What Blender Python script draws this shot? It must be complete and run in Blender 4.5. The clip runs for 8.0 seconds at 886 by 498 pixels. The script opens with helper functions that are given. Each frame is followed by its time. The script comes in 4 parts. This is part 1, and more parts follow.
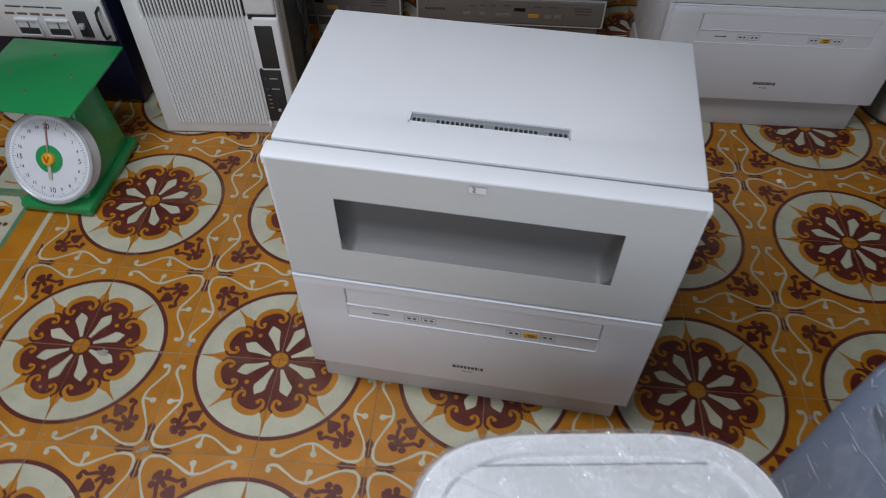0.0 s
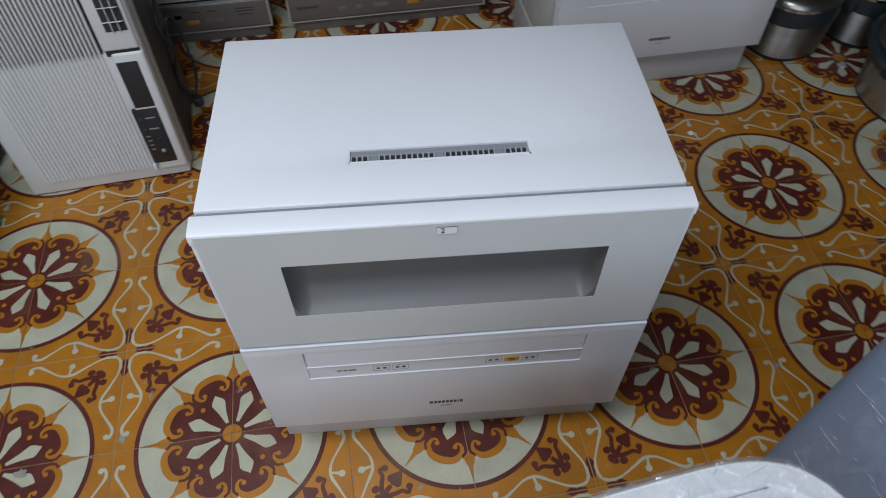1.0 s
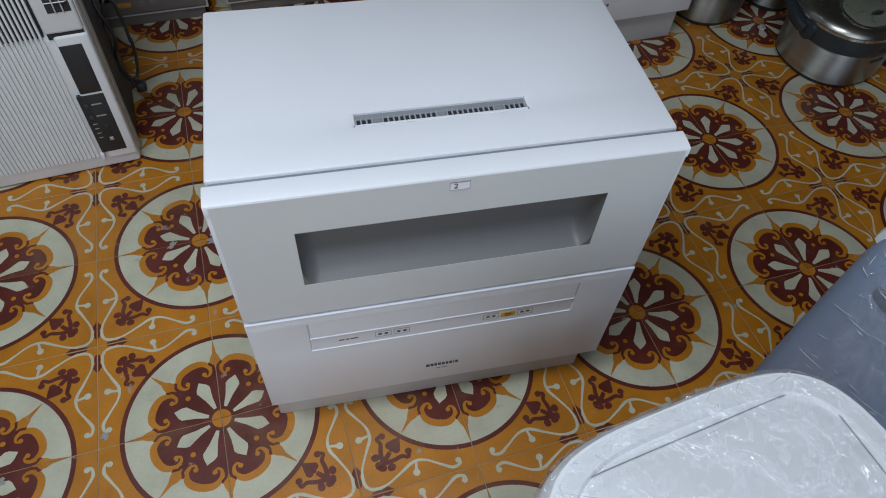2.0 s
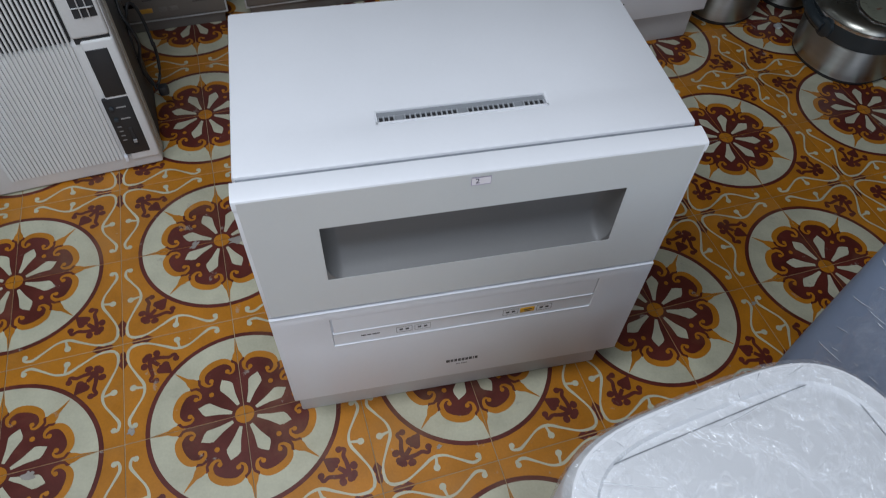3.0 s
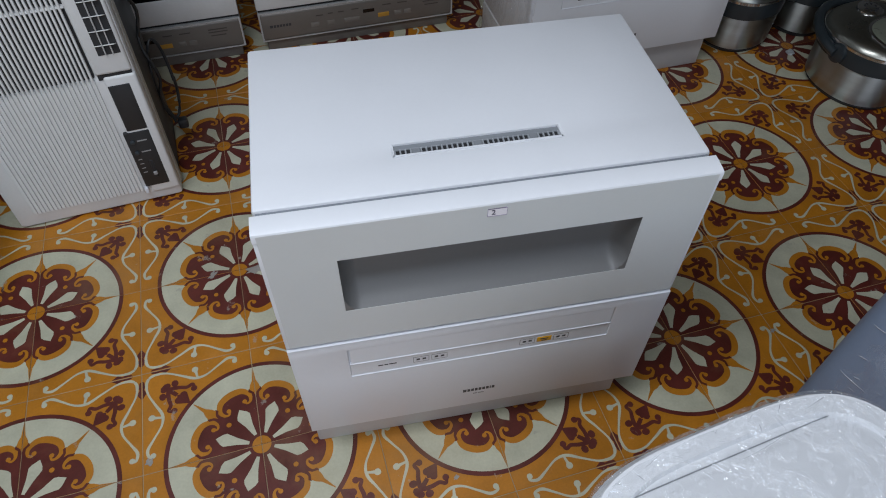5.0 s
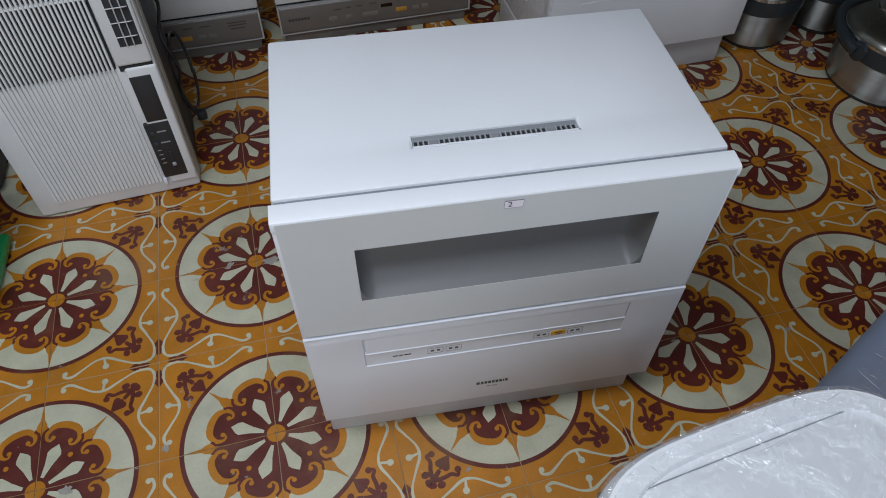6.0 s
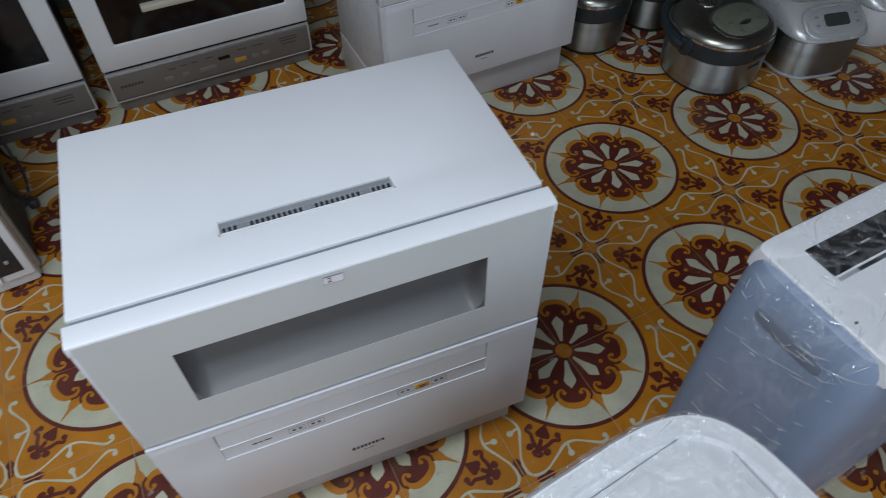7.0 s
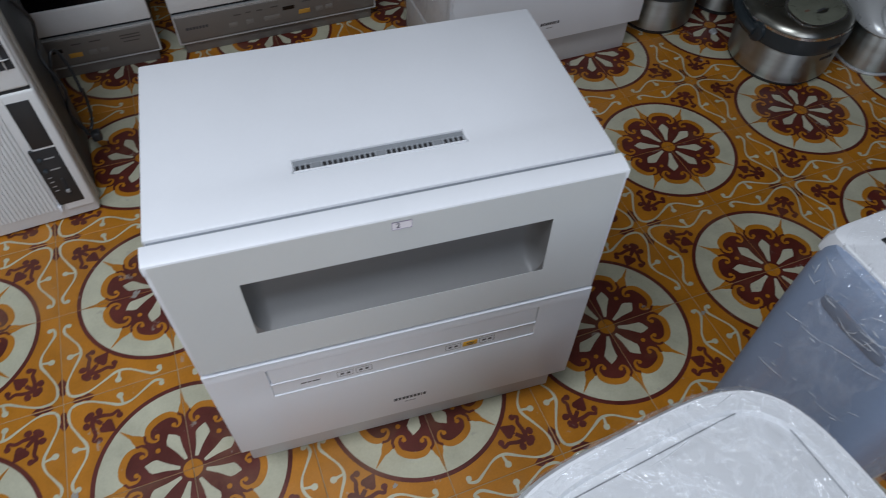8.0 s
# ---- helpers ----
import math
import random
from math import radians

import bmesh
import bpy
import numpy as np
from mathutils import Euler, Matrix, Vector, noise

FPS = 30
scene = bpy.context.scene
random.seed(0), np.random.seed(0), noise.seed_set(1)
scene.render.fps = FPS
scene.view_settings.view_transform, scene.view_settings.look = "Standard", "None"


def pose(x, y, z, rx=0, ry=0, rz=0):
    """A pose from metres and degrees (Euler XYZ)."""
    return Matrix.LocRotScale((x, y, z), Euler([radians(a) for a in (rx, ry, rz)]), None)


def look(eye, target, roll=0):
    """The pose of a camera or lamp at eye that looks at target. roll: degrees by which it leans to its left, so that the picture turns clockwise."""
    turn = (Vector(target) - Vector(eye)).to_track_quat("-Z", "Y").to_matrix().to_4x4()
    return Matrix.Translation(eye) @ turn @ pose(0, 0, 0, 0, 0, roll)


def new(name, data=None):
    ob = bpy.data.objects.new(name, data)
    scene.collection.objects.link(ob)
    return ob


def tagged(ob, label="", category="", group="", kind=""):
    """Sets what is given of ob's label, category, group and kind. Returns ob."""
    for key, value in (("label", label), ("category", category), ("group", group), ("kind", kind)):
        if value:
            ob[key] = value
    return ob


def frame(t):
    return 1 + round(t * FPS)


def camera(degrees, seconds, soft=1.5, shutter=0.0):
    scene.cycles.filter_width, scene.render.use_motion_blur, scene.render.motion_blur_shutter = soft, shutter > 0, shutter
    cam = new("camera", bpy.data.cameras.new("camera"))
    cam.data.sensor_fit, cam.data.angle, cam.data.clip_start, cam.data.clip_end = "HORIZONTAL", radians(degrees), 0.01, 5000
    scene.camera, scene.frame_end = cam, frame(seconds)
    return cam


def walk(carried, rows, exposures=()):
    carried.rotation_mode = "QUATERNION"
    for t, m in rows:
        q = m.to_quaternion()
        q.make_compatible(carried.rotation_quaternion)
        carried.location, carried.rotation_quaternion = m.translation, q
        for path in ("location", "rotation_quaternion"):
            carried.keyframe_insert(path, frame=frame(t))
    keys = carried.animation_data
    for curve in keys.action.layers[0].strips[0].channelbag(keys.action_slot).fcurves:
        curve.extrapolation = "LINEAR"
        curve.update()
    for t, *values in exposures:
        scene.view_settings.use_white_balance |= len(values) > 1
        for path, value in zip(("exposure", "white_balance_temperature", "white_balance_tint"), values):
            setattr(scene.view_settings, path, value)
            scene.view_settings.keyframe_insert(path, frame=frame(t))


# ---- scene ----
cam = camera(66.1, 8.0, soft=1.0, shutter=0.4)
PATH = [
    (0, (0.371, -0.66, 1.157), (0.269, 0.622, -0.375), 0.1),
    (0.3, (0.377, -0.59, 1.145), (0.23, 0.664, -0.406), -3.7),
    (0.5, (0.372, -0.555, 1.139), (0.255, 0.676, -0.433), -5.5),
    (0.8, (0.342, -0.534, 1.131), (0.396, 0.695, -0.445), -2.8),
    (1, (0.283, -0.533, 1.138), (0.491, 0.677, -0.441), -0.1),
    (1.5, (0.188, -0.538, 1.134), (0.577, 0.618, -0.451), 4.5),
    (1.7, (0.179, -0.541, 1.129), (0.612, 0.589, -0.463), 4.7),
    (2.8, (0.16, -0.559, 1.129), (0.56, 0.567, -0.474), 3.6),
    (3, (0.158, -0.56, 1.132), (0.552, 0.587, -0.459), 2.9),
    (3.5, (0.158, -0.559, 1.143), (0.54, 0.643, -0.409), 1.5),
    (4, (0.163, -0.557, 1.144), (0.529, 0.657, -0.403), 0.4),
    (4.5, (0.16, -0.555, 1.142), (0.541, 0.658, -0.401), 1.0),
    (6, (0.149, -0.565, 1.14), (0.481, 0.654, -0.411), 0.4),
    (6.5, (0.184, -0.555, 1.154), (0.562, 0.665, -0.385), -2.2),
    (6.7, (0.213, -0.545, 1.151), (0.705, 0.649, -0.375), -0.6),
    (7, (0.272, -0.538, 1.159), (0.843, 0.623, -0.366), -0.6),
    (7.2, (0.288, -0.528, 1.15), (0.885, 0.609, -0.382), 0.9),
    (7.5, (0.269, -0.533, 1.156), (0.834, 0.599, -0.393), 1.8),
    (8, (0.224, -0.54, 1.145), (0.696, 0.605, -0.426), 1.6),
]
walk(cam, [(t, look(eye, target, roll)) for t, eye, target, roll in PATH],
     [(0, -0.04, 6800, 14), (0.5, -0.02, 6700, 13), (1.5, 0.0, 6450, 10), (3, 0.0, 6580, 12), (6, 0.0, 6580, 12), (7, 0.0, 6480, 10), (8, 0.02, 6580, 12)])

# ---- world and light ----
world = bpy.data.worlds.new("sky")
scene.world = world
world.use_nodes = True
sky = world.node_tree.nodes.new("ShaderNodeTexSky")
sky.sky_type, sky.sun_disc, sky.sun_elevation, sky.sun_rotation = "NISHITA", False, radians(50), radians(200)
world.node_tree.links.new(sky.outputs[0], world.node_tree.nodes["Background"].inputs[0])
world.node_tree.nodes["Background"].inputs[1].default_value = 0.1


def area_lamp(name, eye, target, w, h, watts, colour):
    data = bpy.data.lights.new(name, "AREA")
    data.shape, data.size, data.size_y, data.energy, data.color = "RECTANGLE", w, h, watts, colour
    ob = new(name, data)
    ob.matrix_world = look(eye, target)
    return ob


area_lamp("shopfront_daylight", (0.0, -2.68, 1.72), (0.1, 0.2, 0.3), 2.4, 2.3, 24, (0.81, 0.895, 1.0))
area_lamp("tube_lamp", (-0.30, -0.36, 2.2), (-0.22, -0.22, 0.0), 1.4, 0.6, 31.5, (0.81, 0.895, 1.0))


# ---- materials ----
def material(name, colour, rough=0.5, metal=0.0, vary=0.12, scale=12.0, fine=180.0, bump=0.0, bump_scale=250.0, coat=0.0, spread=0.0, stretch=(1, 1, 1), wear=0.0, brushed=0.0):
    """A principled surface with mottling at two scales, optional relief and a shift from piece to piece."""
    mat = bpy.data.materials.new(name)
    mat.use_nodes = True
    nodes, links = mat.node_tree.nodes, mat.node_tree.links
    bsdf = nodes["Principled BSDF"]
    bsdf.inputs["Metallic"].default_value = metal
    bsdf.inputs["Coat Weight"].default_value = coat
    bsdf.inputs["Coat Roughness"].default_value = 0.12
    coord = nodes.new("ShaderNodeTexCoord")
    mapping = nodes.new("ShaderNodeMapping")
    mapping.inputs["Scale"].default_value = stretch
    info = nodes.new("ShaderNodeObjectInfo")
    shift = nodes.new("ShaderNodeVectorMath")
    shift.operation = "MULTIPLY_ADD"
    shift.inputs[1].default_value = (37.0, 21.0, 13.0)
    links.new(info.outputs["Random"], shift.inputs[0])
    links.new(coord.outputs["Object"], shift.inputs[2])
    links.new(shift.outputs[0], mapping.inputs["Vector"])
    big, small = nodes.new("ShaderNodeTexNoise"), nodes.new("ShaderNodeTexNoise")
    big.inputs["Scale"].default_value, big.inputs["Detail"].default_value = scale, 5
    small.inputs["Scale"].default_value, small.inputs["Detail"].default_value = fine, 3
    links.new(mapping.outputs[0], big.inputs["Vector"])
    links.new(mapping.outputs[0], small.inputs["Vector"])
    mix = nodes.new("ShaderNodeMath")
    mix.operation = "MULTIPLY_ADD"
    mix.inputs[1].default_value = 0.4
    links.new(small.outputs["Fac"], mix.inputs[0])
    links.new(big.outputs["Fac"], mix.inputs[2])
    tone = nodes.new("ShaderNodeMapRange")
    tone.inputs["From Min"].default_value, tone.inputs["From Max"].default_value = 0.4, 1.0
    tone.inputs["To Min"].default_value, tone.inputs["To Max"].default_value = 1 - vary, 1 + vary
    links.new(mix.outputs[0], tone.inputs["Value"])
    factor = tone.outputs[0]
    if spread:
        piece = nodes.new("ShaderNodeMapRange")
        piece.inputs["To Min"].default_value, piece.inputs["To Max"].default_value = 1 - spread, 1 + spread
        links.new(info.outputs["Random"], piece.inputs["Value"])
        both = nodes.new("ShaderNodeMath")
        both.operation = "MULTIPLY"
        links.new(factor, both.inputs[0])
        links.new(piece.outputs[0], both.inputs[1])
        factor = both.outputs[0]
    shade = nodes.new("ShaderNodeVectorMath")
    shade.operation = "SCALE"
    shade.inputs[0].default_value = colour
    links.new(factor, shade.inputs["Scale"])
    colour_out = shade.outputs[0]
    if wear:
        # chips and scuffs that bare the grey cement, and a film of dust in patches
        for where, width, amount, bare in ((0.64, 0.03, wear, (0.34, 0.32, 0.28, 1)), (0.52, 0.22, wear * 0.4, (0.34, 0.24, 0.13, 1))):
            patch = nodes.new("ShaderNodeTexNoise")
            patch.inputs["Scale"].default_value, patch.inputs["Detail"].default_value, patch.inputs["Roughness"].default_value = (26, 9, 0.68) if width < 0.1 else (7, 6, 0.6)
            links.new(mapping.outputs[0], patch.inputs["Vector"])
            limit = nodes.new("ShaderNodeMapRange")
            limit.inputs["From Min"].default_value, limit.inputs["From Max"].default_value = where, where + width
            limit.inputs["To Max"].default_value = amount
            links.new(patch.outputs["Fac"], limit.inputs["Value"])
            blend = nodes.new("ShaderNodeMix")
            blend.data_type = "RGBA"
            blend.inputs[7].default_value = bare
            links.new(limit.outputs[0], blend.inputs[0])
            links.new(colour_out, blend.inputs[6])
            colour_out = blend.outputs[2]
    links.new(colour_out, bsdf.inputs["Base Color"])
    gloss = nodes.new("ShaderNodeMapRange")
    gloss.inputs["To Min"].default_value, gloss.inputs["To Max"].default_value = max(rough - 0.1, 0.03), min(rough + 0.1, 1)
    links.new(big.outputs["Fac"], gloss.inputs["Value"])
    links.new(gloss.outputs[0], bsdf.inputs["Roughness"])
    if brushed:
        grain = nodes.new("ShaderNodeTangent")
        grain.direction_type, grain.axis = "RADIAL", "Z"
        links.new(grain.outputs[0], bsdf.inputs["Tangent"])
        bsdf.inputs["Anisotropic"].default_value, bsdf.inputs["Anisotropic Rotation"].default_value = brushed, 0.25
    if bump:
        relief = nodes.new("ShaderNodeTexNoise")
        relief.inputs["Scale"].default_value, relief.inputs["Detail"].default_value = bump_scale, 4
        links.new(mapping.outputs[0], relief.inputs["Vector"])
        node = nodes.new("ShaderNodeBump")
        node.inputs["Strength"].default_value, node.inputs["Distance"].default_value = 1.0, bump
        links.new(relief.outputs["Fac"], node.inputs["Height"])
        links.new(node.outputs[0], bsdf.inputs["Normal"])
    return mat


def film_material(name, cover=0.016, gloss=0.085):
    """Clear stretch film: mostly see-through, with a creased glossy skin."""
    mat = bpy.data.materials.new(name)
    mat.use_nodes = True
    nodes, links = mat.node_tree.nodes, mat.node_tree.links
    out = nodes["Material Output"]
    nodes.remove(nodes["Principled BSDF"])
    coord = nodes.new("ShaderNodeTexCoord")
    mapping = nodes.new("ShaderNodeMapping")
    mapping.inputs["Scale"].default_value = (1.0, 1.0, 0.45)
    mapping.inputs["Rotation"].default_value = (0.3, 0.4, 0.7)
    links.new(coord.outputs["Object"], mapping.inputs["Vector"])
    folds, fine = nodes.new("ShaderNodeTexNoise"), nodes.new("ShaderNodeTexNoise")
    folds.inputs["Scale"].default_value, folds.inputs["Detail"].default_value, folds.inputs["Distortion"].default_value = 20, 4, 0.7
    fine.inputs["Scale"].default_value, fine.inputs["Detail"].default_value, fine.inputs["Distortion"].default_value = 70, 2, 0.2
    links.new(mapping.outputs[0], folds.inputs["Vector"])
    drawn = nodes.new("ShaderNodeMapping")
    drawn.inputs["Scale"].default_value = (1.0, 0.7, 0.07)
    drawn.inputs["Rotation"].default_value = (0.5, 0.2, 0.4)
    links.new(coord.outputs["Object"], drawn.inputs["Vector"])
    links.new(drawn.outputs[0], fine.inputs["Vector"])
    # mostly taut, with narrow ridges where the noise crosses its middle
    off, ridge = nodes.new("ShaderNodeMath"), nodes.new("ShaderNodeMath")
    off.operation, off.inputs[1].default_value = "SUBTRACT", 0.5
    ridge.operation = "ABSOLUTE"
    links.new(folds.outputs["Fac"], off.inputs[0])
    links.new(off.outputs[0], ridge.inputs[0])
    narrow = nodes.new("ShaderNodeMapRange")
    narrow.inputs["From Min"].default_value, narrow.inputs["From Max"].default_value = 0.06, 0.0
    links.new(ridge.outputs[0], narrow.inputs["Value"])
    height = nodes.new("ShaderNodeMath")
    height.operation = "MULTIPLY_ADD"
    height.inputs[1].default_value = 0.8
    # long drawn creases
    shift, crease, line = nodes.new("ShaderNodeMath"), nodes.new("ShaderNodeMath"), nodes.new("ShaderNodeMapRange")
    shift.operation, shift.inputs[1].default_value = "SUBTRACT", 0.55
    crease.operation = "ABSOLUTE"
    line.inputs["From Min"].default_value, line.inputs["From Max"].default_value = 0.05, 0.0
    links.new(fine.outputs["Fac"], shift.inputs[0])
    links.new(shift.outputs[0], crease.inputs[0])
    links.new(crease.outputs[0], line.inputs["Value"])
    links.new(line.outputs[0], height.inputs[0])
    links.new(narrow.outputs[0], height.inputs[2])
    bump = nodes.new("ShaderNodeBump")
    bump.inputs["Strength"].default_value, bump.inputs["Distance"].default_value = 1.0, 0.006
    links.new(height.outputs[0], bump.inputs["Height"])
    glossy, clear, haze = (nodes.new(n) for n in ("ShaderNodeBsdfGlossy", "ShaderNodeBsdfTransparent", "ShaderNodeBsdfDiffuse"))
    glossy.inputs["Roughness"].default_value = 0.09
    haze.inputs["Color"].default_value = (0.85, 0.88, 0.92, 1)
    links.new(bump.outputs[0], glossy.inputs["Normal"])
    milky, skin = nodes.new("ShaderNodeMixShader"), nodes.new("ShaderNodeMixShader")
    # doubled film in the folds is milkier
    milk = nodes.new("ShaderNodeMath")
    milk.operation, milk.inputs[1].default_value, milk.inputs[2].default_value = "MULTIPLY_ADD", 0.10, cover
    links.new(narrow.outputs[0], milk.inputs[0])
    links.new(milk.outputs[0], milky.inputs[0])
    links.new(clear.outputs[0], milky.inputs[1])
    links.new(haze.outputs[0], milky.inputs[2])
    skin.inputs[0].default_value = gloss
    links.new(milky.outputs[0], skin.inputs[1])
    links.new(glossy.outputs[0], skin.inputs[2])
    links.new(skin.outputs[0], out.inputs["Surface"])
    return mat


WHITE = material("white_enamel", (0.72, 0.735, 0.76), 0.42, vary=0.02, bump=0.00004, bump_scale=900)
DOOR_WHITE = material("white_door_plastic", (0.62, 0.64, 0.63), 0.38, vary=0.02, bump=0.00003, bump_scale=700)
# plinth white is darkened for the shade under the overhanging front
PLINTH_WHITE = material("dulled_white_plastic", (0.56, 0.55, 0.54), 0.5, vary=0.05, scale=8)
OLD_WHITE = material("aged_white_plastic", (0.66, 0.665, 0.66), 0.45, vary=0.06, scale=6, bump=0.00005, bump_scale=500)
BEIGE_WHITE = material("yellowed_plastic", (0.42, 0.41, 0.37), 0.5, vary=0.08, scale=5)
VENT_GREY = material("vent_grey_plastic", (0.22, 0.235, 0.25), 0.5, vary=0.06)
VENT_FIN = material("vent_fin_plastic", (0.32, 0.34, 0.36), 0.5, vary=0.06)
GREY_GAP = material("grey_seal", (0.20, 0.22, 0.25), 0.5, vary=0.1)
NICHE = material("grey_inner_plastic", (0.155, 0.155, 0.153), 0.5, vary=0.05)
GAP = material("shadow_gap_rubber", (0.02, 0.02, 0.022), 0.7, vary=0.2)
INK = material("dark_grey_print", (0.05, 0.05, 0.055), 0.5, vary=0.1)
PALE_INK = material("pale_grey_print", (0.3, 0.3, 0.3), 0.5, vary=0.1)
YELLOW = material("yellow_button_plastic", (0.70, 0.36, 0.015), 0.4, vary=0.08)
AMBER = material("dusty_amber_plastic", (0.5, 0.26, 0.04), 0.5, vary=0.1)
PAPER = material("paper_sticker", (0.82, 0.79, 0.82), 0.7, vary=0.05)
RED = material("red_print", (0.5, 0.03, 0.03), 0.5)
VIOLET = material("violet_print", (0.35, 0.28, 0.45), 0.5)
FADED_RED = material("faded_red", (0.42, 0.22, 0.2), 0.5)
BLUE_INK = material("blue_black_ink", (0.01, 0.01, 0.05), 0.6)
GREY_PANEL = material("bronze_grey_panel", (0.17, 0.155, 0.14), 0.38, metal=0.2, vary=0.05)
BLACK_GLASS = material("black_glass", (0.004, 0.004, 0.005), 0.08, vary=0.1)
HANDLE = material("beige_handle_plastic", (0.5, 0.47, 0.38), 0.4, vary=0.05)
BLACK = material("black_plastic", (0.018, 0.019, 0.021), 0.42, vary=0.2, bump=0.0001, bump_scale=600)
SLATE = material("slate_side_sheet", (0.028, 0.038, 0.046), 0.5, vary=0.15)
GREEN = material("green_enamel", (0.008, 0.26, 0.075), 0.32, vary=0.10, scale=9, bump=0.0002, bump_scale=60, coat=0.3)
DIAL = material("white_dial", (0.70, 0.72, 0.76), 0.35, vary=0.03)
RUST = material("dull_rivet", (0.16, 0.09, 0.06), 0.5)
STEEL = material("brushed_steel", (0.50, 0.53, 0.52), 0.42, metal=1.0, vary=0.12, scale=3, fine=70, stretch=(1, 1, 14), brushed=0.9)
LID_STEEL = material("polished_lid_steel", (0.36, 0.36, 0.32), 0.3, metal=1.0, vary=0.15, scale=5)
CHROME = material("chrome", (0.7, 0.7, 0.7), 0.1, metal=1.0, vary=0.05)
COOKER_BLACK = material("charcoal_cooker_plastic", (0.022, 0.03, 0.035), 0.32, vary=0.12, coat=0.2)
SILVER = material("silver_paint", (0.52, 0.54, 0.55), 0.3, metal=0.35, vary=0.06)
OLIVE_LID = material("dusty_lid_window", (0.16, 0.17, 0.13), 0.3, vary=0.2, scale=30)
DUSTY_SILVER = material("dusty_silver", (0.38, 0.39, 0.37), 0.3, metal=0.25, vary=0.18, scale=14)
COOKER_SILVER = material("cooker_silver_paint", (0.58, 0.60, 0.60), 0.28, metal=0.35, vary=0.08)
LCD = material("grey_display", (0.05, 0.06, 0.056), 0.15, vary=0.1)
BLUE_GREY = material("blue_grey_plastic", (0.23, 0.29, 0.40), 0.42, vary=0.06)
# the case's blue-grey, darkened for the shade in the grip recess
GRIP = material("shaded_grip_plastic", (0.18, 0.21, 0.27), 0.45, vary=0.08)
WRAP_WHITE = material("white_case_under_film", (0.70, 0.715, 0.735), 0.5, vary=0.04, bump=0.0006, bump_scale=28)
FILM = film_material("stretch_film")
# fold film is made milky, so its ridges show as painted pale glints
FOLD = film_material("doubled_stretch_film", 0.34, 0.14)
TAUT_FILM = film_material("taut_stretch_film", 0.05, 0.17)
BEIGE = material("beige_base_plastic", (0.52, 0.44, 0.33), 0.5, vary=0.08)
NAVY = material("navy_sheet_metal", (0.006, 0.009, 0.028), 0.4, vary=0.25)
METER_FACE = material("meter_face", (0.6, 0.6, 0.58), 0.3, vary=0.05)
PLASTER = material("painted_plaster", (0.15, 0.153, 0.15), 0.8, vary=0.1, scale=2, bump=0.001, bump_scale=40)
CEILING = material("ceiling_paint", (0.36, 0.36, 0.35), 0.9, vary=0.05, scale=2)
GROUT = material("dirty_grout", (0.34, 0.27, 0.17), 0.85, vary=0.3, scale=8, bump=0.0005)
OCHRE = material("ochre_cement", (0.430, 0.162, 0.008), 0.42, wear=0.5, vary=0.22, scale=16, fine=260, spread=0.06, bump=0.0001, bump_scale=300)
MAROON = material("maroon_cement", (0.10, 0.017, 0.011), 0.42, wear=0.6, vary=0.3, scale=20, fine=260, spread=0.06)
CREAM = material("cream_cement", (0.475, 0.465, 0.345), 0.42, wear=0.55, vary=0.16, scale=18, fine=240, spread=0.05)
LEAF_GREEN = material("green_cement", (0.10, 0.22, 0.13), 0.45, vary=0.2, scale=18)
FLOOR_INK = [OCHRE, MAROON, CREAM, LEAF_GREEN]


# ---- shaping helpers ----
def mesh_of(name, bm, mats, smooth=True):
    bmesh.ops.recalc_face_normals(bm, faces=bm.faces)
    me = bpy.data.meshes.new(name)
    bm.to_mesh(me)
    bm.free()
    for mat in mats if isinstance(mats, (list, tuple)) else [mats]:
        me.materials.append(mat)
    if smooth:
        me.shade_smooth()
        me.set_sharp_from_angle(angle=radians(35))
    return me


def part(name, bm, mat, parent, label="", m=None):
    ob = new(name, mesh_of(name, bm, mat))
    ob.parent = parent
    if m is not None:
        ob.matrix_basis = m
    return tagged(ob, label)


def thing(name, m, label, category, group="", kind=""):
    ob = new(name)
    ob.empty_display_size = 0.05
    ob.matrix_basis = m
    return tagged(ob, label, category, group, kind)


def box(x0, x1, y0, y1, z0, z1, r=0.0, seg=2, bm=None):
    """A box between the limits with rounded edges, alone or added to bm."""
    one = bmesh.new()
    bmesh.ops.create_cube(one, size=1)
    for v in one.verts:
        v.co = Vector((x0 + (v.co.x + 0.5) * (x1 - x0), y0 + (v.co.y + 0.5) * (y1 - y0), z0 + (v.co.z + 0.5) * (z1 - z0)))
    if r:
        bmesh.ops.bevel(one, geom=one.edges[:], offset=r, segments=seg, profile=0.5, affect="EDGES")
    return join(bm, one)


def join(bm, one):
    if bm is None:
        return one
    me = bpy.data.meshes.new("tmp")
    one.to_mesh(me)
    one.free()
    bm.from_mesh(me)
    bpy.data.meshes.remove(me)
    return bm


